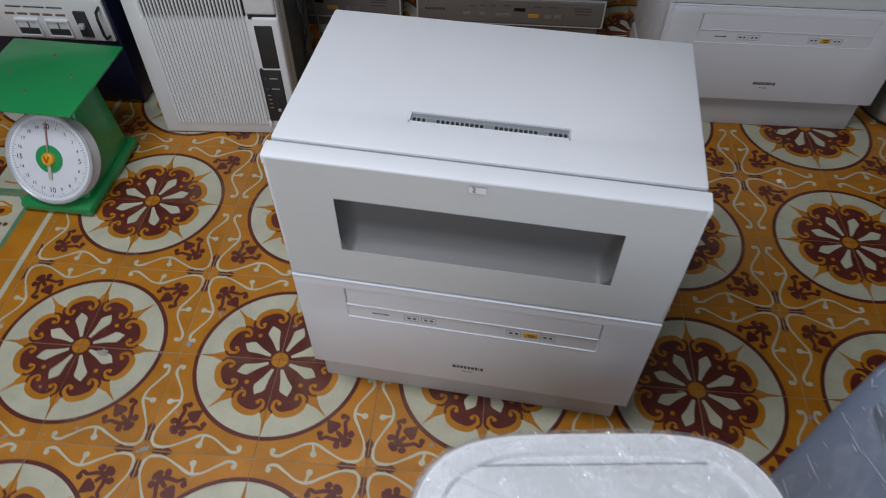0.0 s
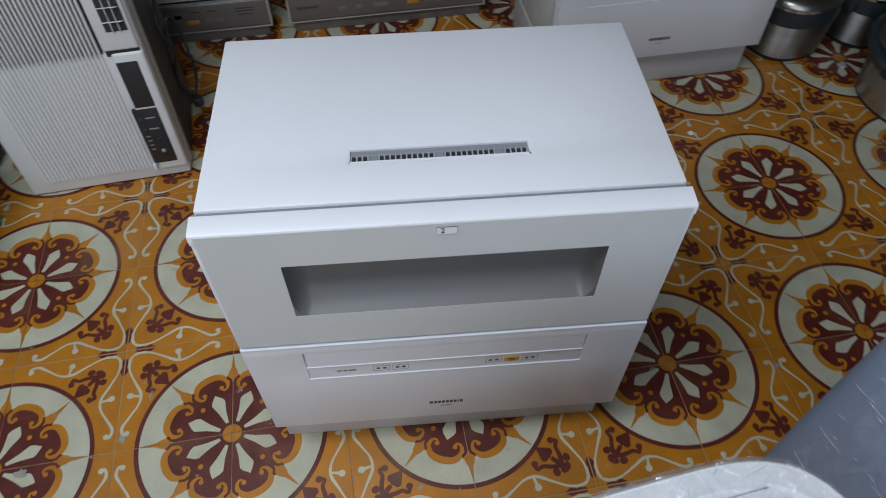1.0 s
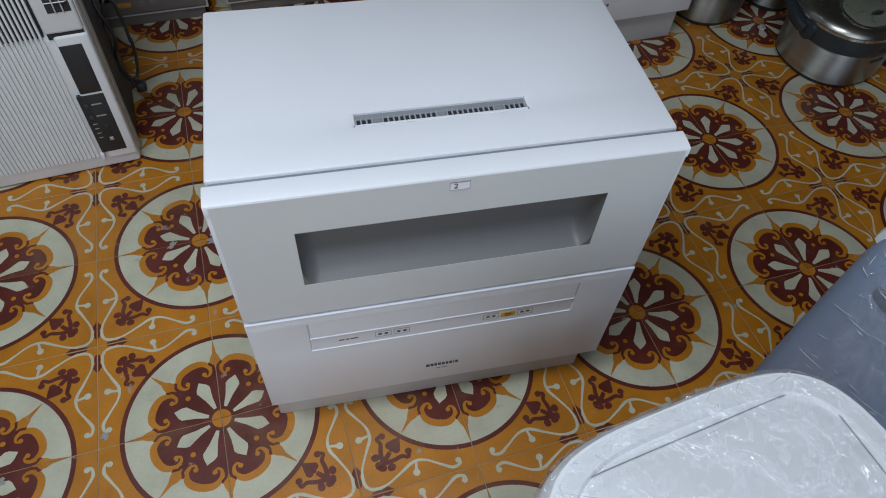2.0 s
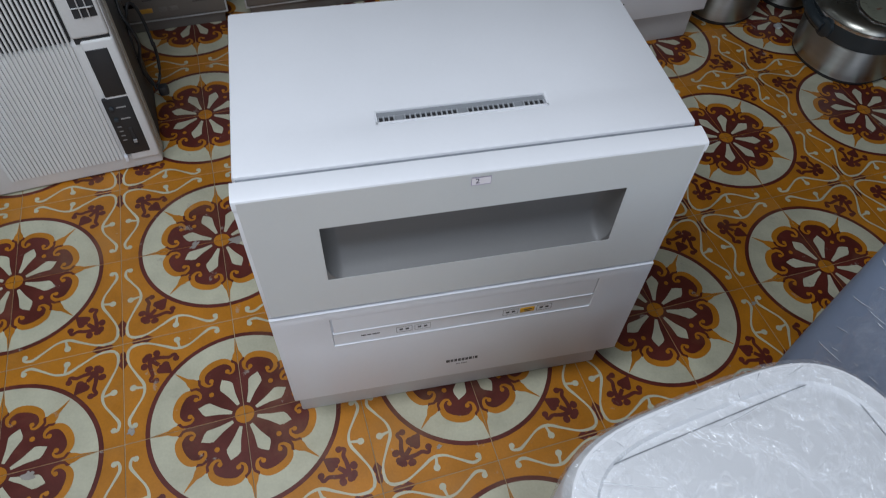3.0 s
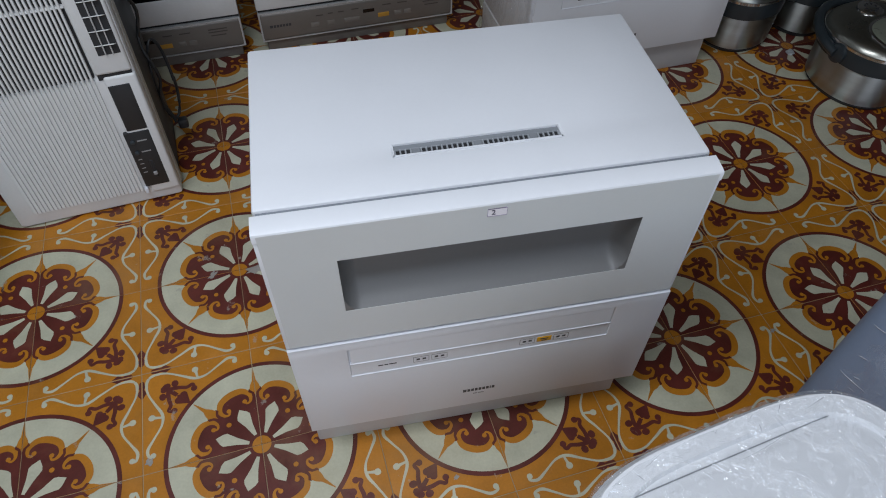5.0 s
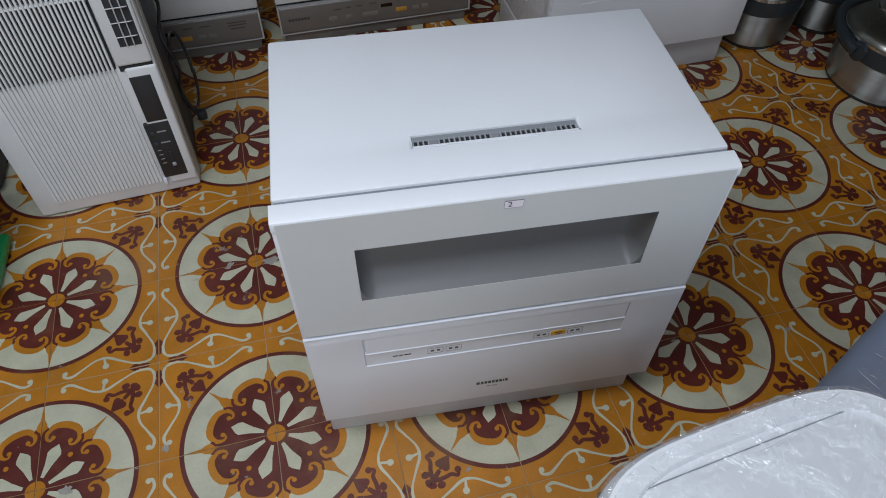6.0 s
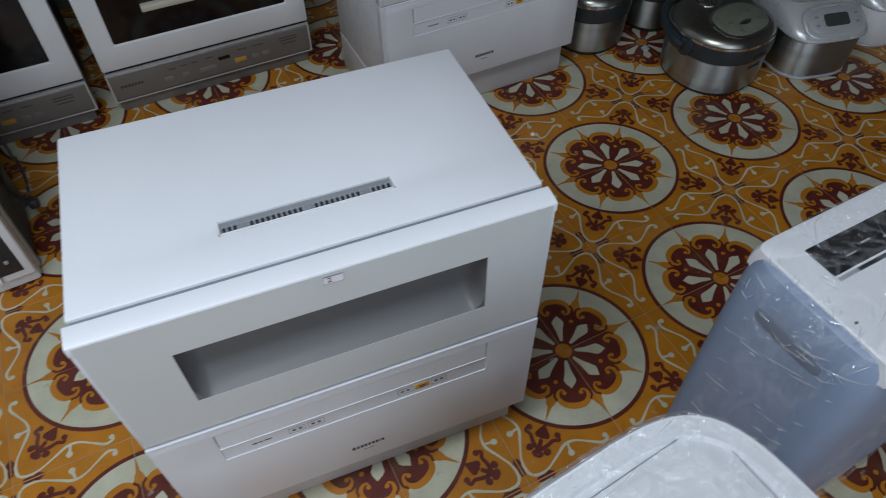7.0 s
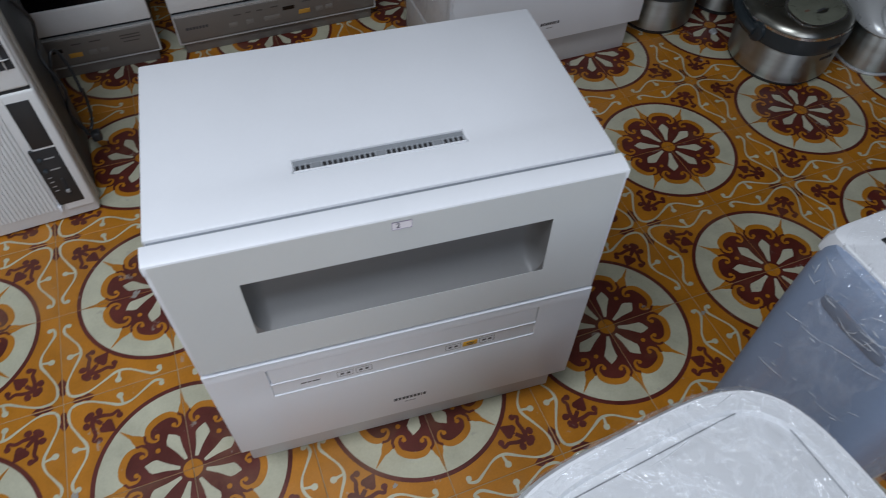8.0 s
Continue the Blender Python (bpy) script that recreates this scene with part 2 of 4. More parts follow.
def sheet(xs, zs, y0, y1, holes=(), edge=0.0):
    """An upright plate in x and z between y0 (front) and y1 with rectangular holes through it (cells named by column and row)."""
    bm = bmesh.new()
    nx, nz = len(xs) - 1, len(zs) - 1
    solid = {(i, j) for i in range(nx) for j in range(nz)} - set(holes)
    verts = {}

    def at(i, j, y):
        if (i, j, y) not in verts:
            verts[i, j, y] = bm.verts.new((xs[i], y, zs[j]))
        return verts[i, j, y]

    for i, j in solid:
        for y in (y0, y1):
            bm.faces.new([at(a, b, y) for a, b in ((i, j), (i + 1, j), (i + 1, j + 1), (i, j + 1))])
        for (a, b), (c, d), other in (((i, j), (i + 1, j), (i, j - 1)), ((i, j + 1), (i + 1, j + 1), (i, j + 1)), ((i, j), (i, j + 1), (i - 1, j)), ((i + 1, j), (i + 1, j + 1), (i + 1, j))):
            if other not in solid:
                bm.faces.new((at(a, b, y0), at(c, d, y0), at(c, d, y1), at(a, b, y1)))
    bmesh.ops.recalc_face_normals(bm, faces=bm.faces)
    if edge:
        sharp = [e for e in bm.edges if len(e.link_faces) == 2 and e.calc_face_angle() > 1]
        bmesh.ops.bevel(bm, geom=sharp, offset=edge, segments=2, profile=0.5, affect="EDGES")
    return bm


def turned(profile, seg=48, bm=None, sx=1.0, sy=1.0, power=2.0):
    """A closed form from a profile of (radius, height), round or, with a higher power, squarish."""
    one = bmesh.new()
    rings = []
    for r, z in profile:
        ring = []
        for k in range(seg):
            a = 2 * math.pi * k / seg
            c, s = math.cos(a), math.sin(a)
            f = (abs(c) ** power + abs(s) ** power) ** (-1 / power)
            ring.append(one.verts.new((r * f * c * sx, r * f * s * sy, z)))
        rings.append(ring)
    for a, b in zip(rings, rings[1:]):
        for k in range(seg):
            one.faces.new((a[k], a[(k + 1) % seg], b[(k + 1) % seg], b[k]))
    one.faces.new(rings[0][::-1])
    one.faces.new(rings[-1])
    return join(bm, one)


def tube(points, radius, seg=8, bm=None):
    one = bmesh.new()
    pts = [Vector(p) for p in points]
    rings = []
    for i, p in enumerate(pts):
        ahead = (pts[min(i + 1, len(pts) - 1)] - pts[max(i - 1, 0)]).normalized()
        side = ahead.cross(Vector((0.31, 0.2, 0.93))).normalized()
        up = side.cross(ahead)
        rings.append([one.verts.new(p + radius * (math.cos(2 * math.pi * k / seg) * side + math.sin(2 * math.pi * k / seg) * up)) for k in range(seg)])
    for a, b in zip(rings, rings[1:]):
        for k in range(seg):
            one.faces.new((a[k], a[(k + 1) % seg], b[(k + 1) % seg], b[k]))
    one.faces.new(rings[0][::-1])
    one.faces.new(rings[-1])
    return join(bm, one)


def text_part(name, words, size, depth, mat, parent, m, label=""):
    curve = bpy.data.curves.new(name, "FONT")
    curve.body, curve.size, curve.extrude, curve.align_x, curve.align_y = words, size, depth, "CENTER", "CENTER"
    tmp = bpy.data.objects.new(name, curve)
    me = bpy.data.meshes.new_from_object(tmp)
    bpy.data.objects.remove(tmp)
    me.materials.clear()
    me.materials.append(mat)
    ob = new(name, me)
    ob.parent = parent
    ob.matrix_basis = m
    return tagged(ob, label)


# ---- structure ----
def structure(name, bm, mat, label, category):
    return tagged(new(name, mesh_of(name, bm, mat)), label, category, kind="structure")


X0, X1, Y0, Y1, TOP = -1.8, 3.6, -2.8, 1.8, 3.0
floor = structure("floor", box(X0, X1, Y0, Y1, -0.12, -0.0012), GROUT, "patterned cement tile floor with dirty grout joints", "floor")
structure("wall_north", box(X0 - 0.12, X1 + 0.12, Y1, Y1 + 0.12, -0.12, TOP), PLASTER, "plain painted plaster wall behind the appliances", "wall")
structure("wall_east", box(X1, X1 + 0.12, Y0, Y1, -0.12, TOP), PLASTER, "plain painted plaster side wall", "wall")
structure("wall_west", box(X0 - 0.12, X0, Y0, Y1, -0.12, TOP), PLASTER, "plain painted plaster side wall", "wall")
structure("wall_south", sheet((X0 - 0.12, -1.2, 2.2, X1 + 0.12), (-0.12, 0.5, 2.95, TOP), Y0 - 0.12, Y0, holes=[(1, 1)]), PLASTER, "plaster front wall with a wide open shopfront", "wall")
structure("ceiling", box(X0 - 0.12, X1 + 0.12, Y0 - 0.12, Y1 + 0.12, TOP, TOP + 0.1), CEILING, "plain white painted ceiling", "ceiling")


# ---- dishwashers ----
def bars(bm, x0, x1, y, z0, z1, widths):
    """A row of small upright bars standing for a mark that is not lettered."""
    total = sum(widths)
    x = x0
    for k, w in enumerate(widths):
        step = (x1 - x0) * w / total
        if k % 2 == 0:
            box(x, x + step, y - 0.0004, y, z0, z1, bm=bm)
        x += step
    return bm


def crumple(bm, size, step):
    for v in bm.verts:
        v.co += Vector(noise.noise_vector(v.co * step)) * size
    return bm


def tabletop_dishwasher(m, label, sticker=True):
    dw = thing("dishwasher", m, label, "dishwasher", "tabletop dishwashers")
    w, d, h, seam, foot = 0.2715, 0.338, 0.588, 0.351, 0.101
    f = 0.2735
    # the case: sides and back, with the top as its own panel round the vent
    body = box(-w + 0.002, w - 0.002, 0.004, d, foot, 0.40, 0.006)
    part("body", body, WHITE, dw)
    shell = bmesh.new()
    box(-w, -w + 0.012, 0.032, d, 0.36, h - 0.02, 0.004, bm=shell)
    box(w - 0.012, w, 0.032, d, 0.36, h - 0.02, 0.004, bm=shell)
    box(-w, w, d - 0.014, d, 0.36, h - 0.02, 0.004, bm=shell)
    part("side_shell", shell, WHITE, dw)
    # top: a plate in x and y, built upright and laid down
    top = sheet((-w, -0.104, 0.104, w), (0.032, 0.092, 0.112, d), 0, 0.026, holes=[(1, 1)], edge=0.004)
    part("top_panel", top, WHITE, dw, m=Matrix.Translation((0, 0, h)) @ Matrix(((1, 0, 0, 0), (0, 0, 1, 0), (0, -1, 0, 0), (0, 0, 0, 1))))
    vent = part("vent_tray", box(-0.106, 0.106, 0.090, 0.114, h - 0.02, h - 0.0042), GAP, dw)
    part("vent_ledge", box(-0.1042, 0.1042, 0.1042, 0.1125, h - 0.0125, h - 0.0020, 0.001, 1), VENT_GREY, vent)
    rim = bmesh.new()
    for a in ((-0.1045, 0.1045, 0.0912, 0.0932), (-0.1045, 0.1045, 0.1118, 0.1125), (-0.1045, -0.1030, 0.0912, 0.1125), (0.1030, 0.1045, 0.0912, 0.1125)):
        box(*a, h - 0.012, h + 0.0003, bm=rim)
    part("vent_rim", rim, WHITE, vent)
    for k in range(33):
        x = -0.1015 + 0.203 * k / 32
        if k in (4, 16, 27):
            part("vent_stop", box(x - 0.0052, x + 0.0052, 0.0930, 0.1044, h - 0.0105, h - 0.0024, 0.0006, 1), VENT_GREY, vent)
        else:
            part("vent_slat", box(x - 0.0009, x + 0.0009, 0.0930, 0.1044, h - 0.0105, h - 0.0020), VENT_FIN, vent)
    # upper door with its window
    door = part("door", sheet((-f, -0.187, 0.187, f), (seam, 0.421, 0.524, h - 0.016), 0, 0.026, holes=[(1, 1)], edge=0.0015), WHITE, dw)
    # the door's upper edge slopes down to the front
    lip = [(0.026, h - 0.0165), (0.026, h - 0.001), (0.025, h)] + [(0.021, h), (0.016, h - 0.0003), (0.003, h - 0.0020), (-0.0002, h - 0.0034), (-0.0012, h - 0.0052), (-0.0012, h - 0.0165)]
    roll = bmesh.new()
    ends = [[roll.verts.new((x, y, z)) for y, z in lip] for x in (-f, f)]
    for k in range(len(lip)):
        n = (k + 1) % len(lip)
        roll.faces.new((ends[0][k], ends[1][k], ends[1][n], ends[0][n]))
    for end in ends:
        roll.faces.new(end)
    part("door_lip", roll, WHITE, door, "sloping upper edge")
    part("door_gap", sheet((-w + 0.004, -0.192, 0.192, w - 0.004), (seam, 0.416, 0.529, h - 0.004), 0.0262, 0.034, holes=[(1, 1)]), GREY_GAP, dw)
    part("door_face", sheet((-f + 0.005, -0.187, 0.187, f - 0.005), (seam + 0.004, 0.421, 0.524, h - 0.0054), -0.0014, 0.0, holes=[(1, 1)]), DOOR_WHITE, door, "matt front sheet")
    pane = bmesh.new()
    x_in, z_low, z_high, deep, cove = 0.1868, 0.4212, 0.5238, 0.032, 0.034

    def depth(x, z):
        """How far the window lies back: steep under its top edge, coved at the foot and the ends."""
        foot_gap, end_gap = max(cove - (z - z_low), 0.0), max(cove - 1.6 * (x_in - abs(x)), 0.0)
        near = min(1 - math.hypot(foot_gap, end_gap) / cove, (z_high - z) / 0.004, 1.0)
        return -0.001 + (deep + 0.001) * (1 - (1 - max(near, 0.0)) ** 2) ** 0.7

    columns = [x_in * math.sin(math.pi / 2 * (k / 50 - 1)) for k in range(101)]
    levels = [z_low + (z_high - 0.004 - z_low) * k / 32 for k in range(33)] + [z_high - 0.002, z_high - 0.0008, z_high]
    grid = [[pane.verts.new((x, depth(x, z), z)) for x in columns] for z in levels]
    for low, high in zip(grid, grid[1:]):
        for k in range(len(columns) - 1):
            pane.faces.new((low[k], low[k + 1], high[k + 1], high[k]))
    part("window", pane, NICHE, door, "smoked grey recessed window")
    part("window_back", box(-0.19, 0.19, 0.0355, 0.04, 0.418, 0.528), GAP, dw)
    # lower front with the handle plate and the control strip
    front = part("lower_front", sheet((-f, -0.195, 0.195, f), (foot, 0.2555, 0.328, seam - 0.002), -0.0022, 0.02, holes=[(1, 1)], edge=0.0012), WHITE, dw)
    part("seam_gap", box(-w + 0.003, w - 0.003, 0.003, 0.02, seam - 0.003, seam + 0.001), GAP, dw)
    part("strip_gap", box(-0.196, 0.196, 0.010, 0.014, 0.254, 0.329), GAP, front)
    part("handle_plate", box(-0.1925, 0.1935, -0.0016, 0.012, 0.2895, 0.3277, 0.0006, 1), WHITE, front)
    strip = part("control_strip", box(-0.1945, 0.1945, -0.0010, 0.012, 0.2560, 0.289, 0.0006, 1), WHITE, front)
    # raised white lines stand in for highlights on the chamfered edges
    for z in (0.2556, 0.2892):
        part("strip_trim", box(-0.1945, 0.1945, -0.0028, 0.003, z - 0.0005, z + 0.0006), DIAL, front, "thin white line for a lit chamfer")
    part("seam_trim", box(-f + 0.001, f - 0.001, -0.0034, 0.01, seam - 0.0036, seam - 0.0018, 0.0005, 1), DIAL, dw)
    for x, mat in ((-0.092, PALE_INK), (-0.065, PALE_INK), (0.068, PALE_INK), (0.094, YELLOW), (0.12, PALE_INK)):
        if mat is YELLOW:
            part("button", box(x - 0.0115, x + 0.0115, -0.0018, 0.004, 0.266, 0.279, 0.0015), YELLOW, strip, "yellow start button")
            mark = box(x - 0.006, x + 0.006, -0.0022, 0, 0.2735, 0.2755)
            part("button_print", box(x - 0.004, x + 0.004, -0.0022, 0, 0.269, 0.2705, bm=mark), INK, strip)
        else:
            part("button", sheet((x - 0.0118, x - 0.0110, x + 0.0110, x + 0.0118), (0.2655, 0.2663, 0.2787, 0.2795), -0.0014, 0.004, holes=[(1, 1)]), mat, strip)
            mark = box(x - 0.007, x - 0.002, -0.0014, 0.003, 0.2705, 0.2745)
            part("button_print", box(x + 0.002, x + 0.007, -0.0014, 0.003, 0.2705, 0.2745, bm=mark), INK, strip)
    part("strip_print", bars(bmesh.new(), -0.155, -0.128, -0.0010, 0.2715, 0.2738, [1.4, 0.3, 1, 0.3, 2]), INK, strip)
    part("badge", bars(bmesh.new(), -0.026, 0.026, -0.0022, 0.147, 0.1545, [1.3, 0.35, 1, 0.35, 1, 0.35, 1, 0.35, 1, 0.35, 1, 0.35, 1, 0.35, 0.4, 0.35, 1]), INK, dw, "dark maker's mark")
    part("model_print", bars(bmesh.new(), -0.009, 0.009, -0.0022, 0.137, 0.1395, [2, 0.4, 3]), PALE_INK, dw)
    part("plinth", box(-w - 0.001, w - 0.006, 0.027, d - 0.01, 0, foot + 0.002, 0.004), PLINTH_WHITE, dw)
    if sticker:
        tag = part("sticker", box(-0.0115, 0.0115, -0.0020, -0.0012, 0.565, 0.577), PAPER, door, "white price sticker")
        part("sticker_edge", sheet((-0.0115, -0.0111, 0.0111, 0.0115), (0.565, 0.5654, 0.5766, 0.577), -0.0022, -0.0012, holes=[(1, 1)]), VIOLET, tag)
        text_part("number", "2", 0.011, 0.0001, BLUE_INK, tag, pose(-0.0045, -0.0022, 0.571, 90, 0, 0))
    else:
        film = bmesh.new()
        folds = [(-0.262, -0.003), (-0.272, -0.004), (-0.2805, -0.003)] + [(-0.2795, 0.012 + 0.016 * k) for k in range(21)] + [(-0.27, 0.346), (-0.2, 0.347)]
        rows = [[film.verts.new((x, y, 0.004 + 0.02 * k)) for x, y in folds] for k in range(30)]
        for a, b in zip(rows, rows[1:]):
            for k in range(len(folds) - 1):
                film.faces.new((a[k], a[k + 1], b[k + 1], b[k]))
        part("stretch_film", crumple(film, 0.0022, 22), FILM, dw, "creased clear stretch film")
    return dw


MAIN = pose(0.3665, -0.0725, 0, 0, 0, -5.2)
tabletop_dishwasher(MAIN, "white tabletop dishwasher with smoked window and price sticker")
tabletop_dishwasher(pose(1.038, 0.77, 0, 0, 0, 0), "white tabletop dishwasher with one side wrapped in stretch film", sticker=False)


def glass_door_dishwasher(m, label):
    dw = thing("dishwasher", m, label, "dishwasher", "grey-panelled dishwashers")
    w, d, h = 0.275, 0.34, 0.59
    # body is coloured dark, for the deep shade between the machines
    part("body", box(-w + 0.012, w - 0.012, 0.03, d, 0.035, h, 0.008), SLATE, dw, "body in a dark colour that stands for shade")
    part("plinth", box(-w + 0.012, w - 0.012, 0.013, d - 0.02, 0, 0.036, 0.003), GREY_PANEL, dw)
    panel = part("control_panel", box(-w + 0.003, w - 0.003, 0.0, 0.04, 0.038, 0.119, 0.007, 3), GREY_PANEL, dw, "bronze grey control panel")
    part("panel_trim", sheet((-w + 0.001, -w + 0.006, w - 0.006, w - 0.001), (0.035, 0.0385, 0.118, 0.1215), 0.002, 0.04, holes=[(1, 1)]), SILVER, panel)
    part("button", box(0.054, 0.086, -0.001, 0.004, 0.062, 0.075, 0.001), AMBER, panel, "yellow start button")
    for x, z, wide in ((-0.125, 0.068, 0.012), (-0.08, 0.068, 0.01), (-0.02, 0.067, 0.022), (0.112, 0.068, 0.010), (0.14, 0.068, 0.010)):
        part("button", box(x - wide, x + wide, -0.0008, 0.004, z - 0.007, z + 0.007, 0.001), material("worn_button", (0.195, 0.18, 0.163), 0.4), panel)
    lettering = material("grey_lettering", (0.07, 0.06, 0.055), 0.5)
    for x, z, wide in ((-0.11, 0.094, 0.01), (-0.08, 0.096, 0.007), (-0.05, 0.096, 0.008), (-0.01, 0.098, 0.01), (0.08, 0.098, 0.012), (0.125, 0.098, 0.014), (0.21, 0.098, 0.025), (0.21, 0.090, 0.025), (0.21, 0.080, 0.02)):
        part("panel_print", box(x - wide, x + wide, -0.0006, 0.001, z - 0.0015, z + 0.0015), lettering, panel)
    part("display", box(0.012, 0.044, -0.0007, 0.003, 0.082, 0.092), BLACK_GLASS, panel)
    part("badge", bars(bmesh.new(), -0.248, -0.19, 0.0, 0.076, 0.0835, [1.3, 0.35, 1, 0.35, 1, 0.35, 1, 0.35, 1, 0.35, 1, 0.35, 1]), INK, panel, "dark maker's mark")
    part("door_gap", box(-w + 0.004, w - 0.004, 0.01, 0.04, 0.119, 0.135), GAP, dw)
    door = part("door", sheet((-w, -0.222, 0.222, w), (0.130, 0.196, 0.47, h - 0.004), 0.0, 0.034, holes=[(1, 1)], edge=0.005), OLD_WHITE, dw)
    part("window", box(-0.223, 0.223, 0.006, 0.02, 0.195, 0.471), BLACK_GLASS, door, "black glass window")
    part("handle", box(-0.131, 0.131, -0.012, 0.01, 0.268, 0.284, 0.004), HANDLE, door, "beige pull handle")
    return dw


glass_door_dishwasher(pose(0.421, 1.16, 0, 0, 0, 0), "white dishwasher with a black window and a bronze grey control panel")
glass_door_dishwasher(pose(-0.174, 1.16, 0, 0, 0, 0), "white dishwasher with a grey panel, standing behind the air conditioner")


# ---- window air conditioner ----
def window_air_conditioner(m):
    ac = thing("air_conditioner", m, "tall white window air conditioner with vertical louvres and a trailing cable", "air conditioner")
    w, h = 0.173, 0.77
    part("housing", box(-w + 0.012, w + 0.002, 0.054, 0.285, 0.004, h - 0.01, 0.02), SLATE, ac, "slate grey rear housing")
    part("front_case", sheet((-w, -0.135, 0.098, w), (0, 0.324, h - 0.04, h), 0.006, 0.04, holes=[(1, 1)], edge=0.008), OLD_WHITE, ac)
    part("side_shell", box(-w + 0.004, w + 0.004, 0.036, 0.058, 0.002, h - 0.006, 0.01), BEIGE_WHITE, ac, "yellowed side shell")
    side = part("control_column", box(0.111, w - 0.001, 0.0, 0.03, 0.026, 0.328, 0.006, 3), OLD_WHITE, ac)
    part("upper_column", box(0.100, w - 0.004, 0.0, 0.03, 0.334, h - 0.03, 0.006, 3), OLD_WHITE, ac)
    part("column_gap", box(0.104, w - 0.006, 0.004, 0.02, 0.322, 0.338), GAP, ac)
    part("upper_panel", box(0.114, 0.155, -0.0015, 0.02, 0.199, 0.309, 0.002), BLACK, side, "black upper control panel")
    panel = part("lower_panel", box(0.104, 0.155, -0.0018, 0.02, 0.047, 0.195, 0.002), BLACK, side, "black lower control panel")
    for z in (0.172, 0.143):
        part("knob", turned([(0.005, 0), (0.005, 0.004), (0.003, 0.005)], 12), SLATE, panel, m=pose(0.116, -0.001, z, 90, 0, 0))
        part("panel_print", box(0.125, 0.144, -0.0022, 0, z - 0.0015, z + 0.0015), PALE_INK, panel)
    for z in (0.124, 0.112, 0.1, 0.088):
        part("panel_print", box(0.112, 0.120, -0.0022, 0, z - 0.001, z + 0.001), PALE_INK, panel)
    part("slider_slot", box(0.130, 0.140, -0.0026, 0, 0.068, 0.118, 0.002, 1), GAP, panel)
    part("slider", box(0.131, 0.139, -0.006, 0, 0.078, 0.086, 0.001, 1), PALE_INK, panel)
    part("latch", box(0.099, 0.107, -0.005, 0.006, 0.03, 0.046, 0.002), DIAL, side)
    # ribbed front: flat ribs below, open louvres above
    part("upper_grille_back", box(-0.134, 0.0975, 0.0125, 0.036, 0.3245, h - 0.0405), GAP, ac)
    rib = mesh_of("rib", box(-0.0033, 0.0033, 0.0022, 0.0085, 0.034, 0.324, 0.0007, 1), OLD_WHITE)
    louvre = mesh_of("louvre", box(-0.0021, 0.0021, 0.001, 0.008, 0.322, h - 0.038, 0.0008, 1), OLD_WHITE)
    for k in range(28):
        for kind in (rib, louvre):
            ob = new(kind.name, kind)
            ob.parent = ac
            ob.location = (-0.129 + 0.0082 * k, 0, 0)
    for z in (0.477, 0.62):
        part("cross_bar", box(-0.137, 0.1, 0.003, 0.012, z - 0.002, z + 0.002), OLD_WHITE, ac)
    part("outlet_well", box(0.122, 0.162, -0.001, 0.012, 0.376, h - 0.06), GAP, ac)
    for k in range(11):
        part("outlet_vane", box(-0.019, 0.019, -0.0008, 0.0008, -0.011, 0.011, 0.0005, 1), OLD_WHITE, ac, m=pose(0.142, 0.003, 0.394 + 0.029 * k, 66, 0, 0) @ pose(0, 0, 0, 0, -14, 0))
    for x in (0.136, 0.149):
        part("outlet_rod", box(x - 0.001, x + 0.001, -0.006, 0.0, 0.376, h - 0.06), SILVER, ac)
    for x in (-0.15, 0.15):
        part("foot", box(x - 0.012, x + 0.012, 0.02, 0.05, -0.004, 0.006, 0.001, 1), GAP, ac)
    pts = [(w + 0.012 + 0.008 * math.sin(k * 0.8), 0.17 + 0.012 * math.cos(k * 0.55), 0.55 - k * 0.019) for k in range(26)]
    part("power_cable", tube(pts, 0.0038), BLACK, ac, "black power cable")
    loop = [(w + 0.022 + 0.02 * math.cos(a / 4), 0.20 + 0.02 * math.sin(a / 3), 0.17 + 0.10 * math.sin(a / 4)) for a in range(0, 26)]
    part("cable_loop", tube(loop, 0.0036), BLACK, ac)
    part("plug", box(w + 0.022, w + 0.045, 0.16, 0.182, 0.06, 0.085, 0.006), BLACK, ac, "black power plug")
    return ac


window_air_conditioner(pose(-0.273, 0.644, 0.004, -2.0, 0, 3.0))


